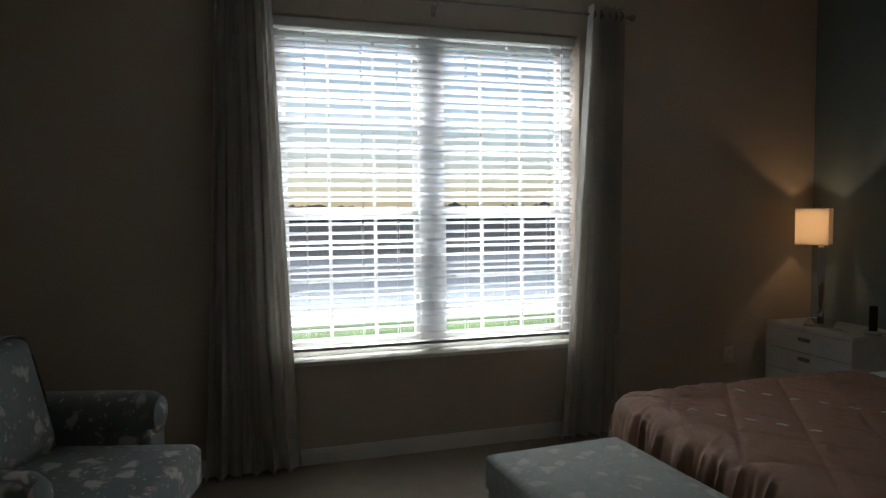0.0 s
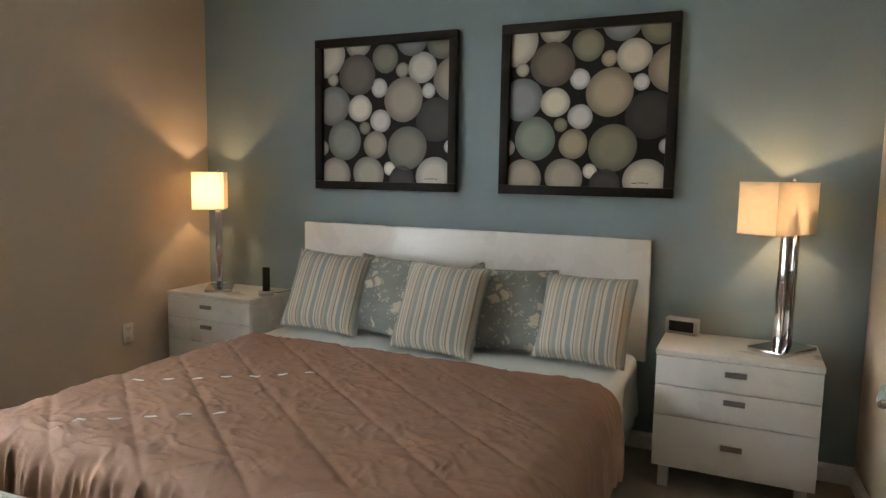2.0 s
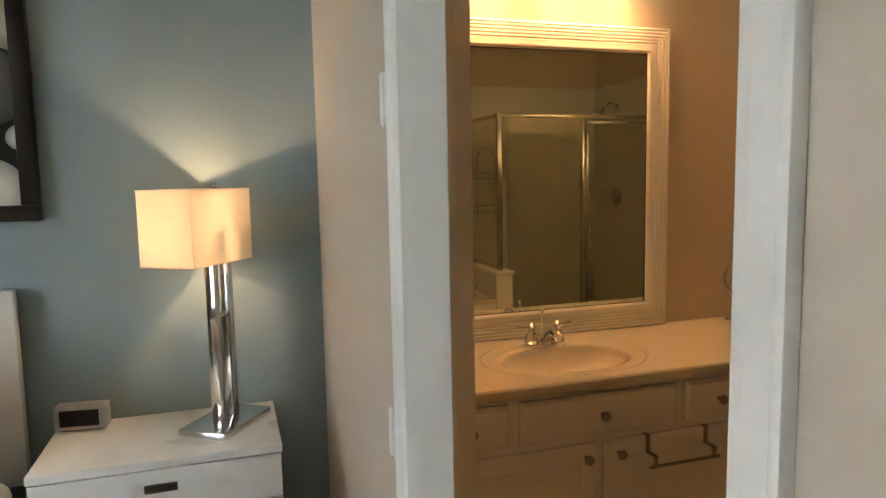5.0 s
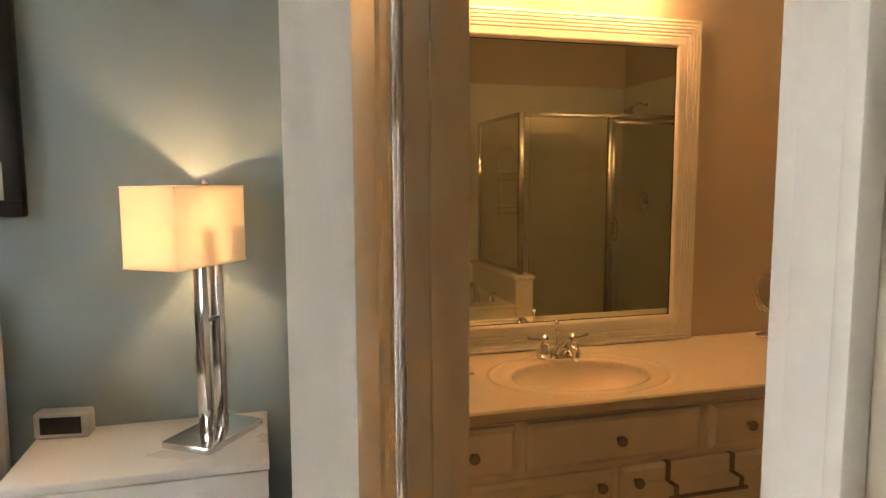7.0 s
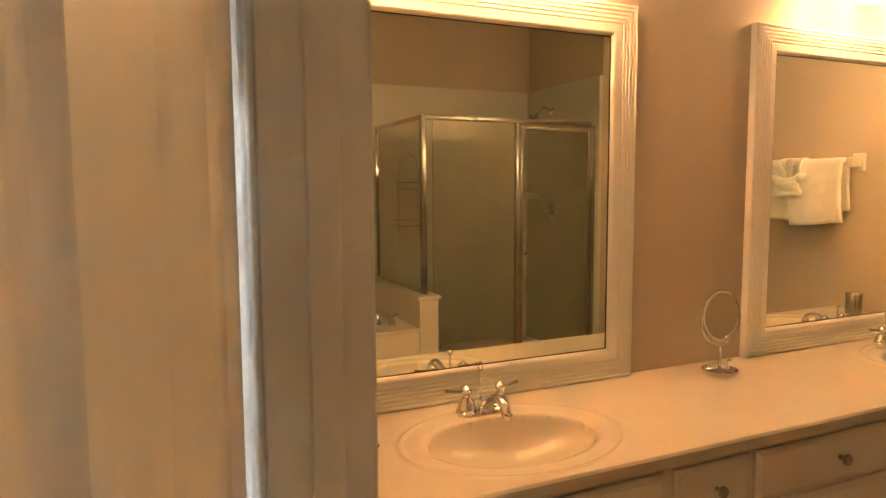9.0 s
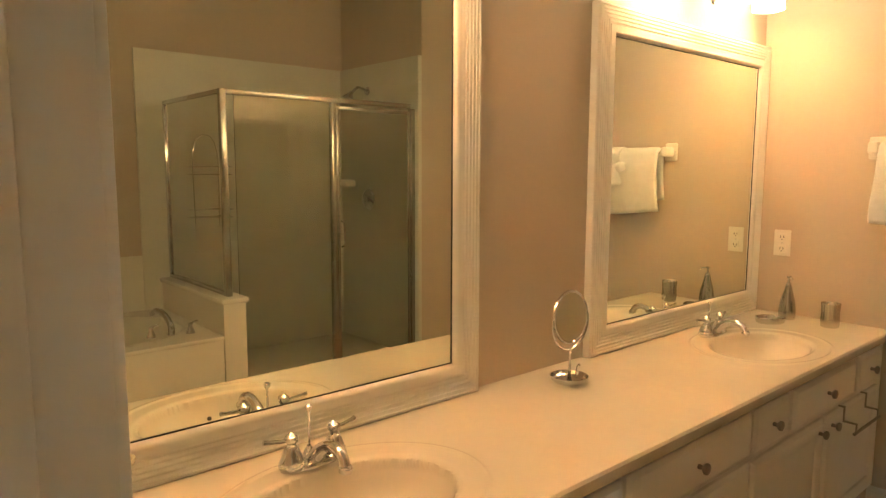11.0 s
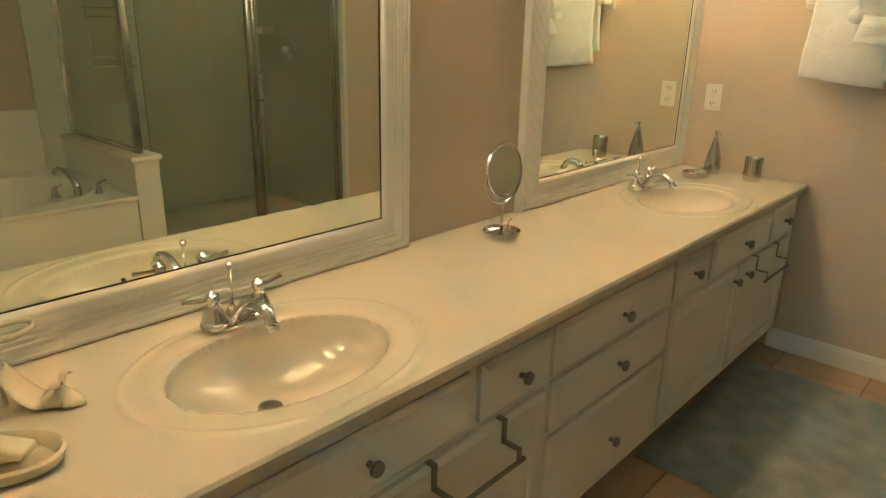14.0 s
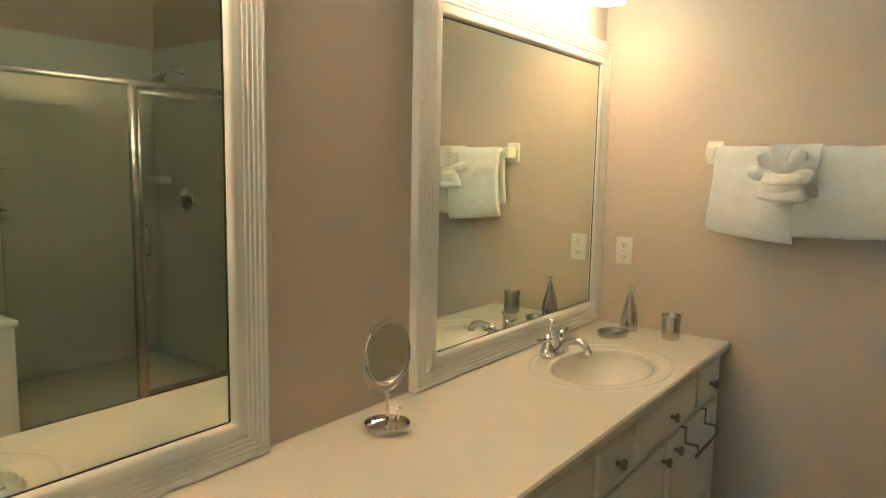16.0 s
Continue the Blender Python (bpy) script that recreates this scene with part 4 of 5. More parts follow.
for x0, x1, z0, z1 in PANELS:
    bm = bmesh.new()
    for s in (0, 1):
        prof = [(0, 0.0), (0.003, 0.0015), (0.008, 0.007), (0.014, 0.0095), (0.020, 0.0095), (0.026, 0.0075), (0.046, 0.0035), (0.054, 0.0025), (0.058, 0.0025)]
        r = inset_face(bm, x0, x1, z0, z1, [(i, y if s == 0 else 0.035 - y) for i, y in prof])
        bm.faces.new(r[-1])
    bmesh.ops.recalc_face_normals(bm, faces=bm.faces)
    part("panel", rotated(bm, to_leaf), DOOR_WHITE, leaf_ob)
for s, reach, thick in ((-1, 0.058, 0.011), (1, 0.041, 0.0085)):
    x = 0.0 if s > 0 else -0.035
    h = part("door_handle", lathe([(0.028, 0), (0.028, 0.004), (0.024, 0.010), (0.013, 0.014), (thick, 0.026), (thick, reach), (0, reach + 0.002)], 20, pose(x, -LEAF_W + 0.062, 0.90, 0, 90 * s, 0)), CHROME, door, "bright chrome lever handle")
    bm = tube(bend([(x + s * (reach - 0.003), -LEAF_W + 0.056, 0.90), (x + s * reach, -LEAF_W + 0.095, 0.904), (x + s * reach, -LEAF_W + 0.13, 0.899), (x + s * reach, -LEAF_W + 0.168, 0.904)]), thick, 10)
    part("lever", bm, CHROME, h)
part("latch_plate", box(-0.029, -0.006, -LEAF_W - 0.001, -LEAF_W, 0.872, 0.928, 0.0004), SILVER, door)
part("latch", box(-0.023, -0.012, -LEAF_W - 0.011, -LEAF_W, 0.89, 0.91, 0.002), NICKEL, door)
for z in (0.22, 0.867, 1.52, 2.17):
    hg = part("hinge", lathe([(0, -0.052), (0.004, -0.05), (0.0062, -0.045), (0.0062, 0.045), (0.004, 0.05), (0, 0.052)], 10, pose(-0.040, 0.006, z)), WHITE, door, "painted-over hinge")
    part("hinge_leaf", box(-0.037, -0.034, -0.03, 0.004, z - 0.045, z + 0.045, 0.0005), WHITE, hg)

# ---- vanity ----
CY, CZ = -0.545, 0.718          # cabinet face, underside of the top


def knob(parent, x, z, y):
    part("knob", lathe([(0.0065, 0), (0.0065, 0.006), (0.005, 0.012), (0.012, 0.016), (0.0155, 0.021), (0.0145, 0.027), (0.008, 0.030), (0, 0.0305)], 18, pose(x, y, z, 90, 0, 0)), NICKEL, parent, "satin nickel knob")


def cabinet(x0, x1, fronts, label):
    c = thing("vanity_cabinet", label, "cabinet", "vanity cabinets", at=((x0 + x1) / 2, 0, 0))
    cx = (x0 + x1) / 2
    shell = bmesh.new()
    lo, hi = x0 - cx + 0.001, x1 - cx - 0.001
    for a, b, y0, y1, z0, z1 in ((lo, hi, CY, CY + 0.019, 0.10, CZ), (lo, lo + 0.016, CY + 0.019, -0.002, 0.10, CZ), (hi - 0.016, hi, CY + 0.019, -0.002, 0.10, CZ), (lo + 0.016, hi - 0.016, CY + 0.019, -0.002, 0.10, 0.116)):
        box(a, b, y0, y1, z0, z1, bm=shell)
    part("carcass", shell, CABINET, c)
    part("toe_kick", box(x0 - cx + 0.001, x1 - cx - 0.001, CY + 0.075, -0.01, 0.0, 0.099), CABINET, c)
    for name, a, b, z0, z1, kx, kz in fronts:
        flat_front = name == "drawer" or name == "false_drawer"
        if flat_front:
            prof = [(0, CY), (0, CY - 0.010), (0.0015, CY - 0.0115), (0.0105, CY - 0.0165), (0.013, CY - 0.0185), (0.016, CY - 0.0185)]
        else:
            prof = [(0, CY), (0, CY - 0.010), (0.0015, CY - 0.0115), (0.0095, CY - 0.017), (0.012, CY - 0.019), (0.048, CY - 0.019), (0.053, CY - 0.016), (0.056, CY - 0.0115), (0.064, CY - 0.0115), (0.085, CY - 0.017), (0.09, CY - 0.017)]
        f = part(name, panel_front(a - cx, b - cx, z0, z1, prof), CABINET, c)
        knob(f, kx - cx, kz, CY - (0.018 if flat_front else 0.019))
    return c


def sink_fronts(m):
    """Small drawer, false front, small drawer over two doors, about the sink's middle m."""
    return [("drawer", m - 0.555, m - 0.31, 0.568, 0.702, m - 0.435, 0.635), ("false_drawer", m - 0.275, m + 0.275, 0.568, 0.702, m, 0.635),
            ("drawer", m + 0.31, m + 0.555, 0.568, 0.702, m + 0.435, 0.635),
            ("cabinet_door", m - 0.555, m - 0.012, 0.125, 0.545, m - 0.058, 0.505), ("cabinet_door", m + 0.012, m + 0.555, 0.125, 0.545, m + 0.058, 0.505)]


S1, S2 = 0.783, 2.557
cabinet(0.135, 1.345, sink_fronts(S1), "white vanity sink cabinet with drawers over two panelled doors")
cabinet(1.345, 2.0, [("drawer", 1.362, 1.984, 0.568, 0.702, 1.675, 0.635), ("drawer", 1.362, 1.984, 0.412, 0.552, 1.675, 0.49), ("drawer", 1.362, 1.984, 0.125, 0.396, 1.675, 0.25)], "white vanity drawer unit with three drawers")
cabinet(2.0, 3.188, sink_fronts(S2), "white vanity sink cabinet with drawers over two panelled doors")

top = thing("countertop", "cream cultured marble double vanity countertop with two oval basins", "countertop", at=(0, 0, 0))
EDGE = [(-0.555, -0.038), (-0.570, -0.038), (-0.576, -0.033), (-0.578, -0.02), (-0.5765, -0.007), (-0.571, -0.001)]
ROWS = EDGE + [(-0.565 + 0.565 * k / 120, 0.0) for k in range(121)]


def counter_z(x, y):
    z = 0.0
    for m in (S1, S2):
        r = math.hypot((x - m) / 0.222, (y + 0.328) / 0.156)
        if r < 1.12:
            k = min(1.0, max(0.0, (1.03 - r) / 0.22))
            bowl = 0.112 * (1 - r * r) ** 0.6 if r < 1 else 0.0
            lip = 0.006 * math.exp(-((r - 1.0) / 0.05) ** 2)
            z -= max(0.0, bowl) + (lip if r < 1.12 else 0) * (1 - k * 0.5)
        q = math.hypot((x - m) / 0.292, (y + 0.325) / 0.222)
        z += 0.0035 * math.exp(-((q - 1.0) / 0.022) ** 2)
    return z


def counter(u, v):
    y, dz = ROWS[min(len(ROWS) - 1, int(round(v * (len(ROWS) - 1))))]
    x = 0.13 + u * 3.058
    return (x, y, 0.757 + dz + (counter_z(x, y) if dz == 0.0 else 0.0))


part("slab", sheet(640, len(ROWS) - 1, counter), MARBLE, top)
for m in (S1, S2):
    bm = lathe([(0, 0.0045), (0.012, 0.0042), (0.021, 0.0035), (0.0245, 0.0015), (0.026, -0.004)], 22, pose(m - 0.03, -0.31, 0.758 + counter_z(m - 0.03, -0.31)))
    part("drain", bm, NICKEL, top, "dull metal pop-up drain")
    part("overflow_hole", lathe([(0, 0.001), (0.006, 0.001), (0.0065, -0.001)], 12, pose(m, -0.455, 0.7585 + counter_z(m, -0.455), -50, 0, 0)), BLACK, top)


def faucet(x, label):
    f = thing("faucet", label, "faucet", "vanity faucets", at=(x, -0.138, 0.758))
    part("deck_plate", rotated(lathe([(0.0, 0.0), (0.03, 0.0), (0.03, 0.006), (0.026, 0.012), (0, 0.013)], 24), Matrix.Diagonal((2.6, 0.95, 1, 1))), CHROME, f)
    for s in (-1, 1):
        p = part("handle_base", lathe([(0.0275, 0.004), (0.029, 0.008), (0.029, 0.012), (0.0265, 0.014), (0.0265, 0.020), (0.0245, 0.022), (0.021, 0.034), (0.0155, 0.047), (0.0145, 0.050), (0.0105, 0.053), (0.0105, 0.058), (0.0145, 0.063), (0.0155, 0.069), (0.0135, 0.075), (0.007, 0.079), (0.004, 0.0825), (0, 0.084)], 20, pose(s * 0.052, 0, 0)), CHROME, f)
        lv = tube([(s * 0.052, 0, 0.067), (s * 0.075, 0.002, 0.067), (s * 0.10, 0.006, 0.070), (s * 0.112, 0.008, 0.072)], [0.005, 0.0042, 0.0045, 0.0055], 10)
        part("lever", lv, CHROME, p)
    sp = part("spout", tube(bend([(0, 0.002, 0.004), (0, -0.014, 0.022), (0, -0.034, 0.042), (0, -0.062, 0.058), (0, -0.092, 0.062), (0, -0.116, 0.052), (0, -0.126, 0.034)], 6), [0.0205 - 0.00045 * min(k, 18) for k in range(37)], 14), CHROME, f)
    part("aerator", lathe([(0.0125, 0.0), (0.0145, 0.002), (0.0145, 0.012), (0.012, 0.014)], 16, pose(0, -0.1275, 0.024, 12, 0, 0)), CHROME, sp)
    bm = tube([(0, 0.018, 0.01), (0, 0.018, 0.112)], 0.0028, 8)
    lathe([(0, 0), (0.0045, 0.001), (0.0045, 0.003), (0.008, 0.008), (0.008, 0.013), (0.004, 0.017), (0, 0.018)], 14, pose(0, 0.018, 0.11), bm)
    lathe([(0.016, 0.008), (0.014, 0.02), (0.007, 0.03), (0.005, 0.034)], 14, pose(0, 0.018, 0), bm)
    part("lift_rod", bm, CHROME, f)


faucet(S1 + 0.014, "chrome two-handle faucet with curved spout on the vanity")
faucet(S2 + 0.006, "chrome two-handle faucet with curved spout on the vanity")


def vanity_mirror(x0, x1, label):
    v = thing("vanity_mirror", label, "mirror", "vanity mirrors", at=((x0 + x1) / 2, -0.001, 0.758))
    w, h = (x1 - x0) / 2, 1.178
    prof = [(0, 0), (0, -0.026), (0.004, -0.030)]
    for k in range(5):
        a = 0.009 + k * 0.0125
        prof += [(a, -0.031), (a + 0.0015, -0.0285), (a + 0.004, -0.0275), (a + 0.0065, -0.0285), (a + 0.008, -0.031)]
    prof += [(0.078, -0.031), (0.083, -0.033), (0.089, -0.032), (0.095, -0.028), (0.099, -0.0245), (0.1005, -0.018)]
    bm = bmesh.new()
    inset_face(bm, -w, w, 0, h, prof)
    part("mirror_frame", bm, WHITE, v, "white fluted wooden frame")
    # black ring gives the dark gap between frame and glass its shade
    bm = bmesh.new()
    inset_face(bm, -w, w, 0, h, [(0.0985, -0.0215), (0.1005, -0.0225), (0.1024, -0.0225), (0.1024, -0.0205)])
    part("glass_gap_shade", bm, BLACK, v, "black ring for the shaded gap round the mirror glass")
    g = part("mirror_glass", box(-w + 0.095, w - 0.095, -0.0205, -0.006, 0.095, h - 0.095), MIRROR, v, "clear mirror glass", smooth=False)
    return g


vanity_mirror(0.158, 1.402, "large mirror in a white fluted frame above the vanity")
vanity_mirror(1.922, 3.186, "large mirror in a white fluted frame above the vanity")

FROST = glow("lit_frosted_glass", (1.0, 0.66, 0.33), 4.2)


def vanity_light(x):
    v = thing("vanity_light", "four-shade wall light with glowing frosted glass shades", "wall light", "vanity lights", at=(x, 0, 2.16))
    part("wall_plate", box(-0.09, 0.09, -0.022, -0.001, -0.045, 0.06, 0.008, seg=3), NICKEL, v)
    part("bar", tube([(-0.40, -0.07, 0.045), (0.40, -0.07, 0.045)], 0.008, 10), NICKEL, v)
    part("scroll", tube(bend([(-0.055, -0.06, 0.03), (-0.05, -0.075, -0.07), (-0.02, -0.08, -0.12), (0, -0.08, -0.145), (0.02, -0.08, -0.12), (0.05, -0.075, -0.07), (0.055, -0.06, 0.03)]), 0.005, 8), NICKEL, v)
    for sx in (-0.37, -0.145, 0.145, 0.37):
        a = part("arm", tube(bend([(sx, -0.07, 0.045), (sx, -0.11, 0.05), (sx, -0.12, 0.02)]), 0.006, 8), NICKEL, v)
        part("socket", lathe([(0.02, 0.0), (0.022, 0.012), (0.012, 0.03), (0, 0.032)], 16, pose(sx, -0.12, -0.005)), NICKEL, a)
        part("shade", lathe([(0.018, 0.0), (0.032, -0.004), (0.05, -0.03), (0.058, -0.07), (0.062, -0.115), (0.059, -0.115), (0.055, -0.07), (0.047, -0.032), (0.03, -0.008), (0.016, -0.003)], 24, pose(sx, -0.12, -0.005)), FROST, v, "glowing frosted glass shade")
    for sx in (-0.37, -0.145, 0.145, 0.37):
        lamp("vanity_bulb_light", "POINT", 0.42, (1.0, 0.58, 0.23), pose(x + sx, -0.12, 2.065), soft=0.05)


vanity_light(0.78)
vanity_light(2.555)

# ---- things on the vanity ----
sm = thing("shaving_mirror", "round chrome swivel mirror on a dished stand", "mirror", at=(1.672, -0.143, 0.757), turn=0)
part("stand_dish", lathe([(0, 0.003), (0.042, 0.003), (0.052, 0.009), (0.056, 0.020), (0.0585, 0.020), (0.055, 0.008), (0.046, 0), (0, 0)], 32), CHROME, sm)
part("stem", lathe([(0.008, 0.003), (0.006, 0.012), (0.004, 0.03), (0.0055, 0.05), (0.0035, 0.06), (0.0035, 0.085), (0.006, 0.092), (0.0035, 0.1), (0, 0.105)], 12), CHROME, sm)
part("yoke", tube(bend([(-0.083, 0, 0.2), (-0.078, 0, 0.155), (-0.05, 0, 0.118), (0, 0, 0.102), (0.05, 0, 0.118), (0.078, 0, 0.155), (0.083, 0, 0.2)]), 0.0032, 8), CHROME, sm)
tiltm = pose(0, 0, 0.2, 86, 0, 0)
rim = part("mirror_rim", tube([tiltm @ Vector((0.077 * math.cos(a), 0.077 * math.sin(a), 0)) for a in np.linspace(0, 2 * math.pi, 40, endpoint=False)], 0.005, 8, closed=True), CHROME, sm)
part("mirror_glass", lathe([(0, 0.003), (0.075, 0.003), (0.075, -0.003), (0, -0.003)], 40, tiltm), MIRROR, rim)
part("hook", tube(bend([(0.03, 0, 0.012), (0.036, 0, 0.04), (0.046, 0, 0.046), (0.05, 0, 0.04)]), 0.0022, 6), CHROME, sm)

sd = thing("soap_dispenser", "brushed steel pump soap dispenser", "soap dispenser", at=(3.085, -0.205, 0.757))
part("bottle", lathe([(0, 0), (0.031, 0), (0.034, 0.006), (0.034, 0.04), (0.029, 0.08), (0.018, 0.12), (0.0135, 0.138), (0.013, 0.146), (0, 0.147)], 28), BRUSHED, sd)
bm = lathe([(0.011, 0.146), (0.011, 0.158), (0.005, 0.16), (0.005, 0.178), (0.01, 0.18), (0.01, 0.186), (0, 0.188)], 16)
tube([(0, 0, 0.182), (-0.02, -0.02, 0.181), (-0.026, -0.026, 0.174)], 0.0035, 8, bm=bm)
part("pump", bm, CHROME, sd)
tb = thing("tumbler", "brushed steel tumbler on the vanity countertop", "tumbler", at=(3.06, -0.385, 0.757))
part("cup", lathe([(0, 0), (0.031, 0), (0.034, 0.005), (0.036, 0.03), (0.034, 0.06), (0.037, 0.098), (0.0355, 0.1), (0.033, 0.096), (0.031, 0.01), (0, 0.008)], 28), BRUSHED, tb)
sdish = thing("soap_dish", "oval brushed steel soap dish", "soap dish", at=(2.945, -0.195, 0.757), turn=-40)
part("dish", rotated(lathe([(0, 0.004), (0.035, 0.005), (0.045, 0.026), (0.049, 0.028), (0.051, 0.024), (0.046, 0.004), (0.04, 0), (0, 0)], 32), Matrix.Diagonal((1.25, 0.85, 1, 1))), BRUSHED, sdish)

PEARL = mat("pearl_cream_glaze", (0.66, 0.60, 0.46), 0.22, vary=0.08, scale=30, bump=0.02, coat=0.4)
shoe = thing("shoe_ornament", "cream satin high-heeled sandal ornament with a bow", "ornament", at=(0.395, -0.195, 0.757), turn=-40)
shoe.scale = (0.82, 1.15, 1.06)


def shoe_body(u, v):
    """Upper and sole from heel (u 0) to pointed toe (u 1)."""
    x = -0.055 + 0.155 * u
    lift = 0.07 * (1 - min(1, u / 0.52)) ** 1.6 if u < 0.52 else 0.0
    half = 0.017 + 0.008 * math.sin(math.pi * min(1, u * 1.2)) if u < 0.8 else 0.0225 * max(0.0, (1 - u) / 0.2) ** 0.7
    tall = 0.012 + (0.02 * math.exp(-((u - 0.66) / 0.16) ** 2)) if u < 0.97 else 0.008
    a = 2 * math.pi * v
    return (x, half * math.cos(a), lift + 0.5 * tall + 0.5 * tall * math.sin(a))


part("upper", sheet(40, 18, shoe_body), PEARL, shoe)
part("heel", tube([(-0.05, 0, 0.075), (-0.052, 0, 0.035), (-0.05, 0, 0.0)], [0.012, 0.006, 0.0055], 10), PEARL, shoe)
part("ankle_strap", tube(bend([(-0.05, 0.0, 0.075), (-0.055, 0.004, 0.105), (-0.055, 0.012, 0.12)]), 0.007, 8), PEARL, shoe)
part("strap_ring", tube([(-0.025 + 0.048 * math.cos(a), 0.034 * math.sin(a), 0.125 + 0.006 * math.cos(a)) for a in np.linspace(0, 2 * math.pi, 30, endpoint=False)], [0.0045] * 30, 8, closed=True), PEARL, shoe)
for s in (-1, 1):
    part("bow_wing", sheet(8, 6, lambda u, v: (0.058 + 0.012 * (v - 0.5) * (1 + u), s * 0.022 * u, 0.034 + 0.012 * math.sin(2.6 * u) * (1 + 0.3 * v)), 0.0012), PEARL, shoe)
part("base_plate", rotated(lathe([(0, 0.003), (0.03, 0.003), (0.033, 0)], 20), pose(-0.05, 0, 0)), PEARL, shoe)
od = thing("soap_tray", "cream oval soap tray with two pale soap bars", "soap dish", at=(0.315, -0.335, 0.757), turn=-35)
part("tray", rotated(lathe([(0, 0.004), (0.05, 0.005), (0.056, 0.02), (0.06, 0.024), (0.064, 0.02), (0.06, 0.004), (0.05, 0), (0, 0)], 32), Matrix.Diagonal((1.3, 0.9, 1, 1))), PEARL, od)
SOAP = mat("ivory_soap", (0.72, 0.66, 0.52), 0.45, vary=0.05, bump=0.05)
part("soap_bar", rotated(box(-0.035, 0.035, -0.02, 0.02, 0.006, 0.026, 0.006, seg=3), pose(-0.012, 0.008, 0, 0, 0, 20)), SOAP, od)
part("soap_bar", rotated(box(-0.03, 0.03, -0.018, 0.018, 0.024, 0.042, 0.006, seg=3), pose(0.012, -0.005, 0, 0, 6, -15)), SOAP, od)


def door_towel_bar(x0, x1):
    b = thing("over_door_bar", "dark metal towel bar hooked over a cabinet door", "towel bar", "over-door towel bars", at=((x0 + x1) / 2, CY - 0.019, 0.545))
    w = (x1 - x0) / 2
    for s in (-1, 1):
        bm = bmesh.new()
        for y0, y1, z0, z1 in ((-0.004, 0.017, 0.001, 0.0035), (-0.0045, -0.002, -0.05, 0.0035), (-0.045, -0.002, -0.0525, -0.05), (-0.047, -0.0445, -0.083, -0.05)):
            box(s * w - 0.008, s * w + 0.008, y0, y1, z0, z1, 0.0006, bm)
        part("hook", bm, NICKEL, b)
    part("bar", tube([(-w - 0.02, -0.046, -0.083), (w + 0.02, -0.046, -0.083)], 0.0055, 10), NICKEL, b)


door_towel_bar(0.945, 1.165)
door_towel_bar(2.72, 2.95)

# ---- towels ----
bar = thing("towel_bar", "white ceramic towel bar on the wall", "towel bar", at=(RX, 0, 1.485))
for yy in (-0.475, -1.085):
    bm = box(-0.018, -0.001, yy - 0.032, yy + 0.032, -0.045, 0.045, 0.008, seg=3)
    box(-0.085, -0.012, yy - 0.018, yy + 0.018, -0.024, 0.024, 0.009, bm)
    part("bracket", bm, PLATE, bar, "white ceramic bracket")
part("rail", tube([(-0.068, -1.085, 0), (-0.068, -0.475, 0)], 0.009, 12), PLATE, bar)


def plush(nu, nv, f, half, edge=0.08):
    """A soft closed pad about the middle sheet f(u, v), full inside and rounded off at its borders."""
    bm = bmesh.new()
    mid = [[Vector(f(i / nu, j / nv)) for j in range(nv + 1)] for i in range(nu + 1)]

    def swell(t):
        d = min(t, 1 - t) / edge
        return 1.0 if d >= 1 else math.sqrt(max(0.0, 1 - (1 - d) ** 2))

    for side in (1, -1):
        g = []
        for i in range(nu + 1):
            row = []
            for j in range(nv + 1):
                du = mid[min(i + 1, nu)][j] - mid[max(i - 1, 0)][j]
                dv = mid[i][min(j + 1, nv)] - mid[i][max(j - 1, 0)]
                n = du.cross(dv)
                n = n.normalized() if n.length > 1e-9 else Vector((0, 0, 1))
                row.append(bm.verts.new(mid[i][j] + n * side * half * swell(i / nu) * swell(j / nv)))
            g.append(row)
        for i in range(nu):
            for j in range(nv):
                bm.faces.new((g[i][j], g[i + 1][j], g[i + 1][j + 1], g[i][j + 1]))
    bmesh.ops.remove_doubles(bm, verts=bm.verts, dist=1e-5)
    return bm


def hung_towel(name, label, y0, y1, front, back, gap, top_z, seed, half=0.013, slope=-0.014, group="folded towels"):
    t = thing(name, label, "towel", group, at=(RX - 0.068, 0, 0))
    total = front + back + math.pi * gap

    def f(u, v):
        y = y0 + (y1 - y0) * u
        s = v * total
        if s < front:
            x, z = -gap, top_z - front + s
        elif s < front + math.pi * gap:
            a = (s - front) / gap
            x, z = -gap * math.cos(a), top_z + gap * math.sin(a)
        else:
            x, z = gap, top_z - (s - front - math.pi * gap)
        hang = max(0.0, top_z - z)
        if x < 0:
            x -= 0.016 * math.sin(math.pi * min(1, hang / front)) + 0.012 * noise.noise((y * 8 + seed, z * 6, seed)) * min(1, hang * 6)
            x -= 0.004 * noise.noise((y * 26, z * 22, seed + 4))
        y += 0.012 * noise.noise((z * 7, seed, u * 2)) + (u - 0.5) * 0.03 * hang / 0.3
        z += (0.010 * noise.noise((y * 7, seed, 1)) + slope * (u - 0.5)) * min(1, hang * 5) + 0.004 * noise.noise((y * 14, seed, 9))
        return (x, y, z)

    part("cloth", plush(44, 64, f, half, 0.05), TOWEL, t)


hung_towel("bath_towel", "thick white folded bath towel over the bar", -0.765, -0.50, 0.297, 0.24, 0.026, 1.472, 1.0, 0.012, 0.03)
hung_towel("bath_towel", "thick white folded bath towel over the bar", -1.06, -0.785, 0.277, 0.24, 0.026, 1.472, 5.0, 0.012, -0.01)
hung_towel("hand_towel", "white hand towel draped and tucked over the bath towels", -0.845, -0.715, 0.15, 0.1, 0.046, 1.464, 8.0, 0.007)
fan = thing("wash_cloth", "white face cloth gathered into a loose fan in a folded pocket", "towel", at=(RX - 0.150, -0.745, 1.395))
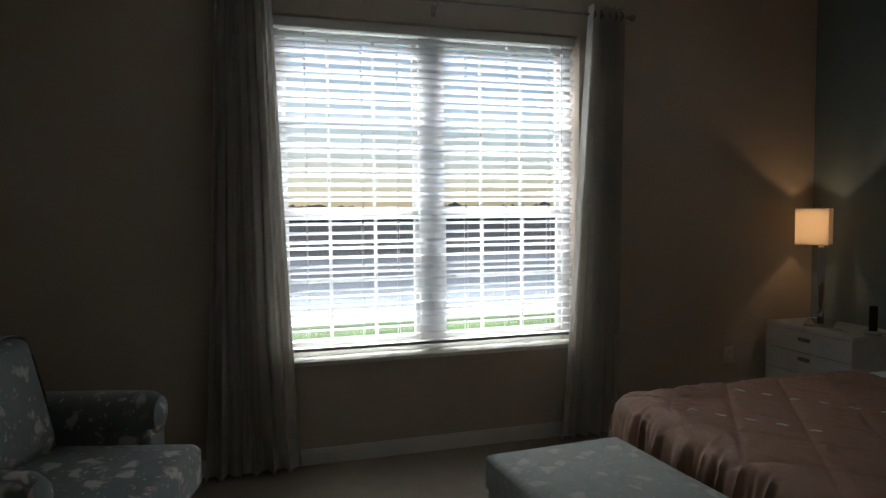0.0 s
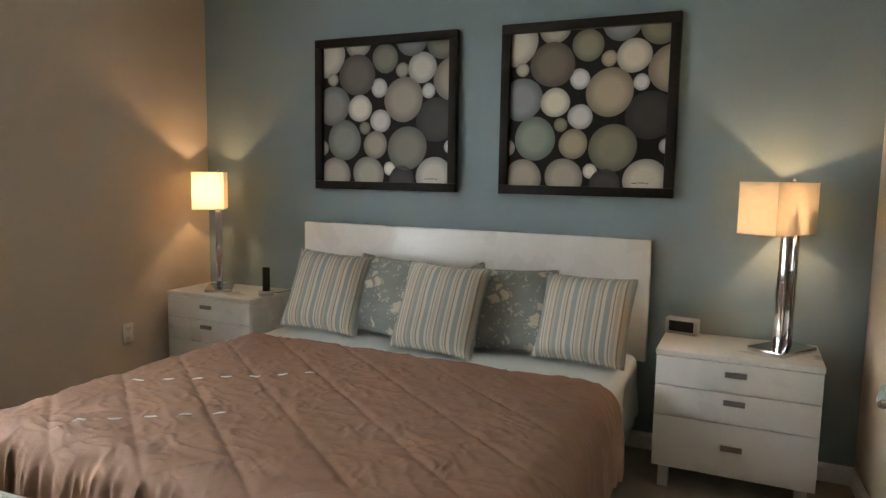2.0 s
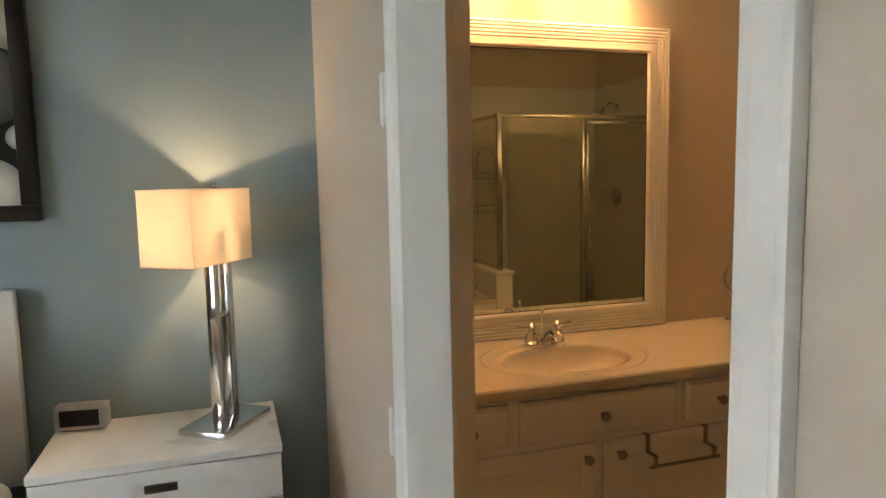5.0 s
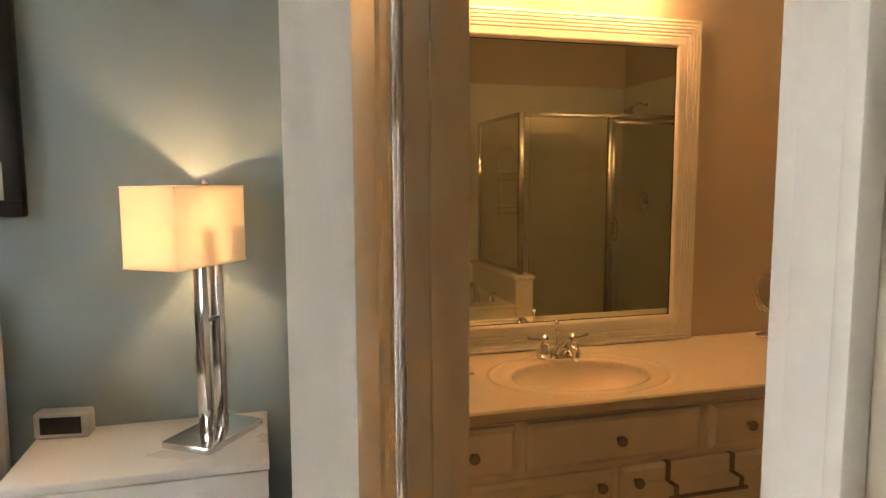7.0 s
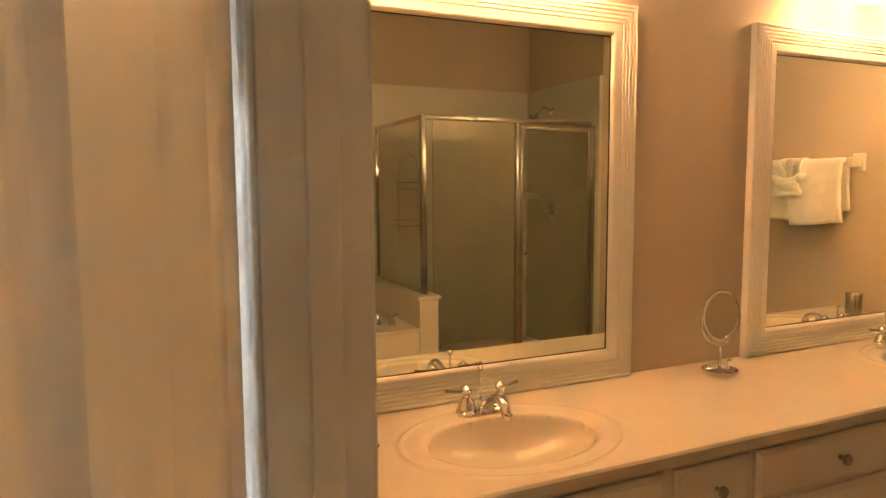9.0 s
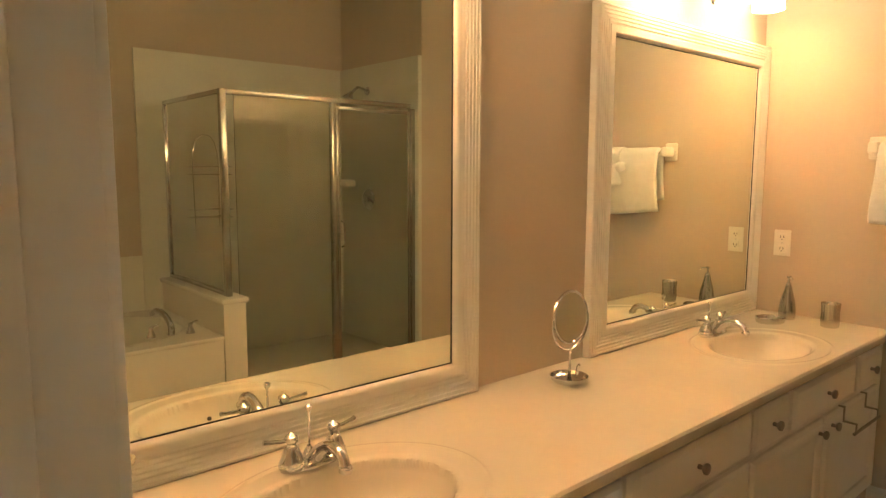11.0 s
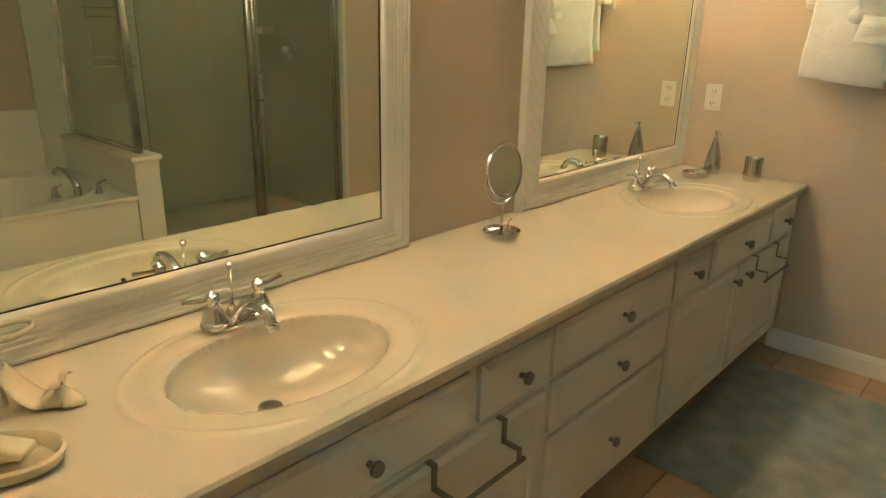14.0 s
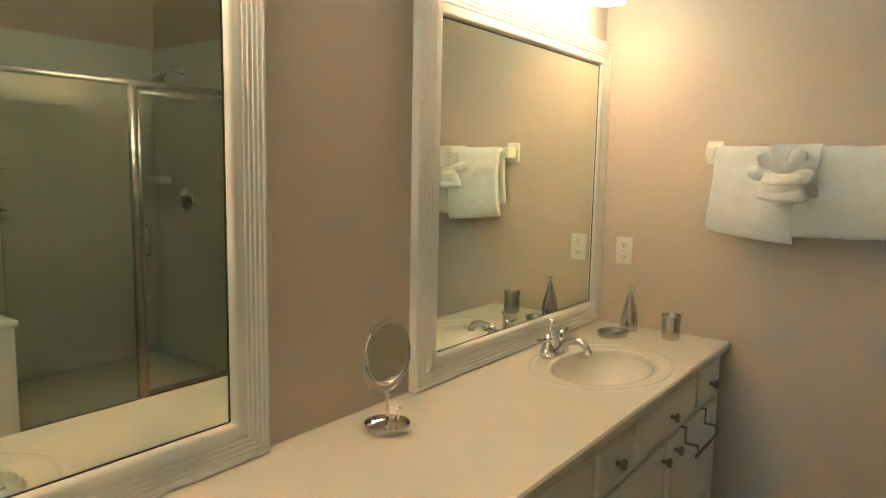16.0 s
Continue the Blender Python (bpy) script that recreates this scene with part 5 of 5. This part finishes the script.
PETALS = ((8, 0.098, 0.026), (34, 0.105, 0.028), (58, 0.116, 0.030), (82, 0.112, 0.028), (104, 0.118, 0.030), (130, 0.108, 0.030), (168, 0.112, 0.026))
for k, (deg, reach, wide) in enumerate(PETALS):
    def petal(u, v, a=radians(deg), reach=reach, wide=wide, k=k):
        r = 0.012 + (reach - 0.012) * v
        side = (u - 0.5) * 2 * wide * (0.3 + 0.7 * math.sin(0.5 * math.pi * min(1, v * 1.3))) * (1 - 0.35 * max(0, v - 0.75) * 4)
        x = -0.012 - 0.02 * v - 0.014 * math.cos(math.pi * (u - 0.5)) * v + 0.02 * max(0, v - 0.7) / 0.3 * math.sin(k * 2.4) + (0.007 if k % 2 else 0)
        return (x, -r * math.cos(a) + side * math.sin(a), r * math.sin(a) + side * math.cos(a))

    part("fan_fold", plush(10, 14, petal, 0.005, 0.2), TOWEL, fan)


def pocket(u, v):
    wide = 0.079 - 0.014 * v + 0.004 * math.sin(7 * v)
    return (-0.012 - 0.020 * math.sin(math.pi * u) - 0.004 * math.sin(9 * v + 3 * u), (u - 0.5) * 2 * wide, 0.012 - 0.088 * (1 - v) - 0.006 * math.sin(math.pi * u) + 0.006 * (u - 0.5))


def pocket_fold(u, v):
    p = pocket(u, 0.62 + 0.5 * v)
    return (p[0] - 0.014, p[1] * 1.03, p[2])


bm = plush(24, 16, pocket, 0.016, 0.22)
merge(bm, plush(24, 10, pocket_fold, 0.008, 0.3))
part("wrap", bm, TOWEL, fan)

# ---- tub and shower ----
TY = -2.09
tub = thing("bathtub", "white garden tub set in a raised deck", "bathtub", at=(0.86, (TY + BB) / 2, 0))
tw, td = 0.645, (TY - BB) / 2


def tub_deck(u, v):
    x, y = (u * 2 - 1) * tw, (v * 2 - 1) * td
    r = (abs(x / (tw * 0.86)) ** 3 + abs(y / (td * 0.74)) ** 3) ** (1 / 3)
    return (x, y, 0.50 - 0.34 * min(1, max(0, 1 - r) * 3.2) ** 0.7)


part("basin", sheet(60, 44, tub_deck), ACRYLIC, tub)
part("apron", box(-tw, tw, td - 0.012, td, 0, 0.498, 0.002), ACRYLIC, tub)
part("deck_edge", box(-tw, tw, td, td + 0.012, 0.482, 0.503, 0.004), ACRYLIC, tub)
structure("tub_surround", box(0.2, 1.40, BB, BB + 0.012, 0.5, 0.85, 0.002), ACRYLIC, "white panel round the tub", "tub surround")
tf = thing("tub_faucet", "chrome tub faucet with arched spout and two handles", "faucet", at=(1.30, -2.30, 0.50), turn=10)
for sx in (-0.1, 0.1):
    hb = part("handle", lathe([(0.024, 0), (0.022, 0.012), (0.013, 0.03), (0.011, 0.045), (0.015, 0.052), (0, 0.06)], 18, pose(sx, 0, 0)), CHROME, tf)
    part("lever", tube([(sx, 0, 0.053), (sx + 0.04, -0.02, 0.062)], 0.0055, 8), CHROME, hb)
part("spout", tube(bend([(0, 0, 0), (0, -0.01, 0.055), (-0.02, -0.06, 0.10), (-0.05, -0.14, 0.115), (-0.07, -0.185, 0.09)]), [0.02 - 0.0002 * k for k in range(33)], 14), CHROME, tf)

structure("knee_wall", box(1.51, 1.635, BB, TY, 0, 0.672), ACRYLIC, "low white wall between tub and shower", "half wall")
structure("knee_wall_cap", box(1.495, 1.65, BB, TY + 0.015, 0.674, 0.70, 0.006), ACRYLIC, "white rounded cap of the low wall", "half wall", True)
SY = -2.17
PANEL = mat("shower_wall_panel", (0.66, 0.65, 0.58), 0.35, vary=0.05, scale=3, bump=0.02)
sw = bmesh.new()
box(1.40, 2.9, BB + 0.001, BB + 0.02, 0, 2.13, 0.002, sw)
box(2.872, 2.8995, BB + 0.02, -2.118, 0, 2.13, 0.002, sw)
structure("shower_wall", sw, PANEL, "pale moulded shower wall panels", "shower wall")
structure("shower_pan", box(1.636, 2.871, BB + 0.021, SY + 0.04, 0, 0.13, 0.01), ACRYLIC, "white shower pan with raised curb", "shower pan", True)
sh = thing("shower_enclosure", "chrome-framed clear glass shower enclosure with a hinged door", "shower enclosure", at=(0, SY, 0))
bm = bmesh.new()
for x0, x1, z0, z1, y0, y1 in ((1.555, 1.59, 0.70, 1.82, -0.018, 0.018), (2.235, 2.27, 0.16, 1.79, -0.018, 0.018), (2.837, 2.871, 0.16, 1.79, -0.018, 0.018), (1.59, 2.837, 1.79, 1.82, -0.016, 0.016), (1.637, 2.235, 0.131, 0.155, -0.016, 0.016), (2.27, 2.837, 0.131, 0.165, -0.018, 0.018)):
    box(x0, x1, y0, y1, z0, z1, 0.003, bm)
part("frame", bm, BRUSHED, sh)
bm = bmesh.new()
for y0, y1, z0, z1 in ((BB - SY + 0.02, -0.018, 1.795, 1.82), (BB - SY + 0.02, -0.018, 0.701, 0.722), (BB - SY + 0.021, BB - SY + 0.045, 0.722, 1.795)):
    box(1.558, 1.586, y0, y1, z0, z1, 0.003, bm)
part("side_frame", bm, CHROME, sh)
part("fixed_pane", box(1.637, 2.235, -0.003, 0.003, 0.155, 1.79), SHOWER_GLASS, sh, "clear fixed shower glass")
part("side_pane", box(1.569, 1.575, BB - SY + 0.045, -0.018, 0.722, 1.795), SHOWER_GLASS, sh, "clear side shower glass")
sdoor = part("shower_door", box(2.285, 2.822, 0.004, 0.010, 0.185, 1.755), SHOWER_GLASS, sh, "clear hinged shower door")
bm = bmesh.new()
for x0, x1, z0, z1 in ((2.272, 2.29, 0.168, 1.772), (2.817, 2.835, 0.168, 1.772), (2.29, 2.817, 0.168, 0.19), (2.29, 2.817, 1.75, 1.772)):
    box(x0, x1, -0.002, 0.016, z0, z1, 0.003, bm)
part("door_frame", bm, BRUSHED, sdoor)
part("pull", tube(bend([(2.30, 0.012, 0.92), (2.30, 0.04, 0.94), (2.30, 0.04, 1.06), (2.30, 0.012, 1.08)]), 0.006, 8), CHROME, sdoor)
val = thing("shower_valve", "round chrome shower valve with a lever", "shower valve", at=(2.872, -2.70, 1.18))
part("escutcheon", lathe([(0, 0.004), (0.03, 0.012), (0.07, 0.008), (0.078, 0.0)][::-1], 30, pose(0, 0, 0, 0, -90, 0)), CHROME, val)
bm = lathe([(0.022, 0.008), (0.02, 0.04), (0.015, 0.05), (0, 0.052)], 16, pose(0, 0, 0, 0, -90, 0))
tube([(-0.045, 0, 0), (-0.055, 0.03, -0.045)], 0.007, 8, bm=bm)
part("lever", bm, CHROME, val)
hd = thing("shower_sprayer", "chrome shower head on a bent arm", "shower head", at=(2.872, -2.70, 1.95))
part("arm", tube(bend([(0, 0, 0), (-0.08, 0, 0.02), (-0.14, 0, -0.03)]), 0.009, 8), CHROME, hd)
part("head", lathe([(0.012, 0.03), (0.016, 0.01), (0.04, -0.02), (0.042, -0.03), (0, -0.032)], 20, pose(-0.15, 0, -0.04, 0, 30, 0)), CHROME, hd)
part("flange", lathe([(0.03, 0), (0.028, 0.006), (0.01, 0.01)], 18, pose(0, 0, 0, 0, -90, 0)), CHROME, hd)
sd2 = thing("soap_shelf", "small white moulded soap shelf on the shower wall", "soap shelf", at=(2.872, -2.93, 1.27))
part("shelf", box(-0.09, 0, -0.07, 0.07, 0, 0.05, 0.012, seg=3), ACRYLIC, sd2)
cad = thing("shower_caddy", "chrome wire shower caddy with two baskets", "shower caddy", at=(1.82, BB + 0.03, 1.0))
bm = tube(bend([(-0.08, 0.006, 0.02), (-0.08, 0.006, 0.5), (0, 0.006, 0.62), (0.08, 0.006, 0.5), (0.08, 0.006, 0.02)]), 0.004, 8)
part("hanger", bm, CHROME, cad)
for z in (0.08, 0.36):
    bm = bmesh.new()
    for dz in (0, 0.05):
        tube([(-0.13, 0.0, z + dz), (0.13, 0.0, z + dz), (0.13, 0.1, z + dz), (-0.13, 0.1, z + dz)], 0.0035, 6, closed=True, bm=bm)
    for k in range(9):
        x = -0.12 + 0.03 * k
        tube([(x, 0.0, z), (x, 0.1, z)], 0.002, 5, bm=bm)
    part("basket", bm, CHROME, cad)

# ---- bath mat and floor tiles ----
rug = thing("bath_mat", "shaggy grey-blue bath mat on the tiles", "bath mat", at=(2.47, -0.84, 0), turn=-1)


def shag(u, v):
    x, y = (u - 0.5) * 0.98, (v - 0.5) * 0.66
    e = min(1, 14 * min(u, 1 - u, v, 1 - v) + 0.15)
    return (x, y, 0.004 + 0.016 * e + 0.006 * noise.noise((x * 60, y * 60, 2)) + 0.004 * noise.noise((x * 11, y * 11, 5)))


part("rug_body", sheet(150, 100, shag, 0.004), MAT, rug)
bath_floor = structure("floor_bath", box(0.16, RX, BB, 0.0, -0.12, -0.004), GROUT, "tan ceramic tile floor with grout joints", "floor")
tile_me = None
rnd = random.Random(4)
for i in range(10):
    for j in range(7):
        x, y = 0.02 + 0.335 * i, -0.62 + 0.335 * (1 - j)
        if x > RX - 0.05 or y < -2.3 or y > -0.1 or x < 0.0:
            continue
        if tile_me is None:
            ob = part("tile", box(0.003, 0.332, -0.332, -0.003, -0.006, 0.0, 0.002, seg=1), TILE, bath_floor, smooth=False)
            tile_me = ob.data
        else:
            ob = new("tile", tile_me)
            ob.parent = bath_floor
        ob.matrix_basis = pose(x, y, 0.0005 * rnd.random())
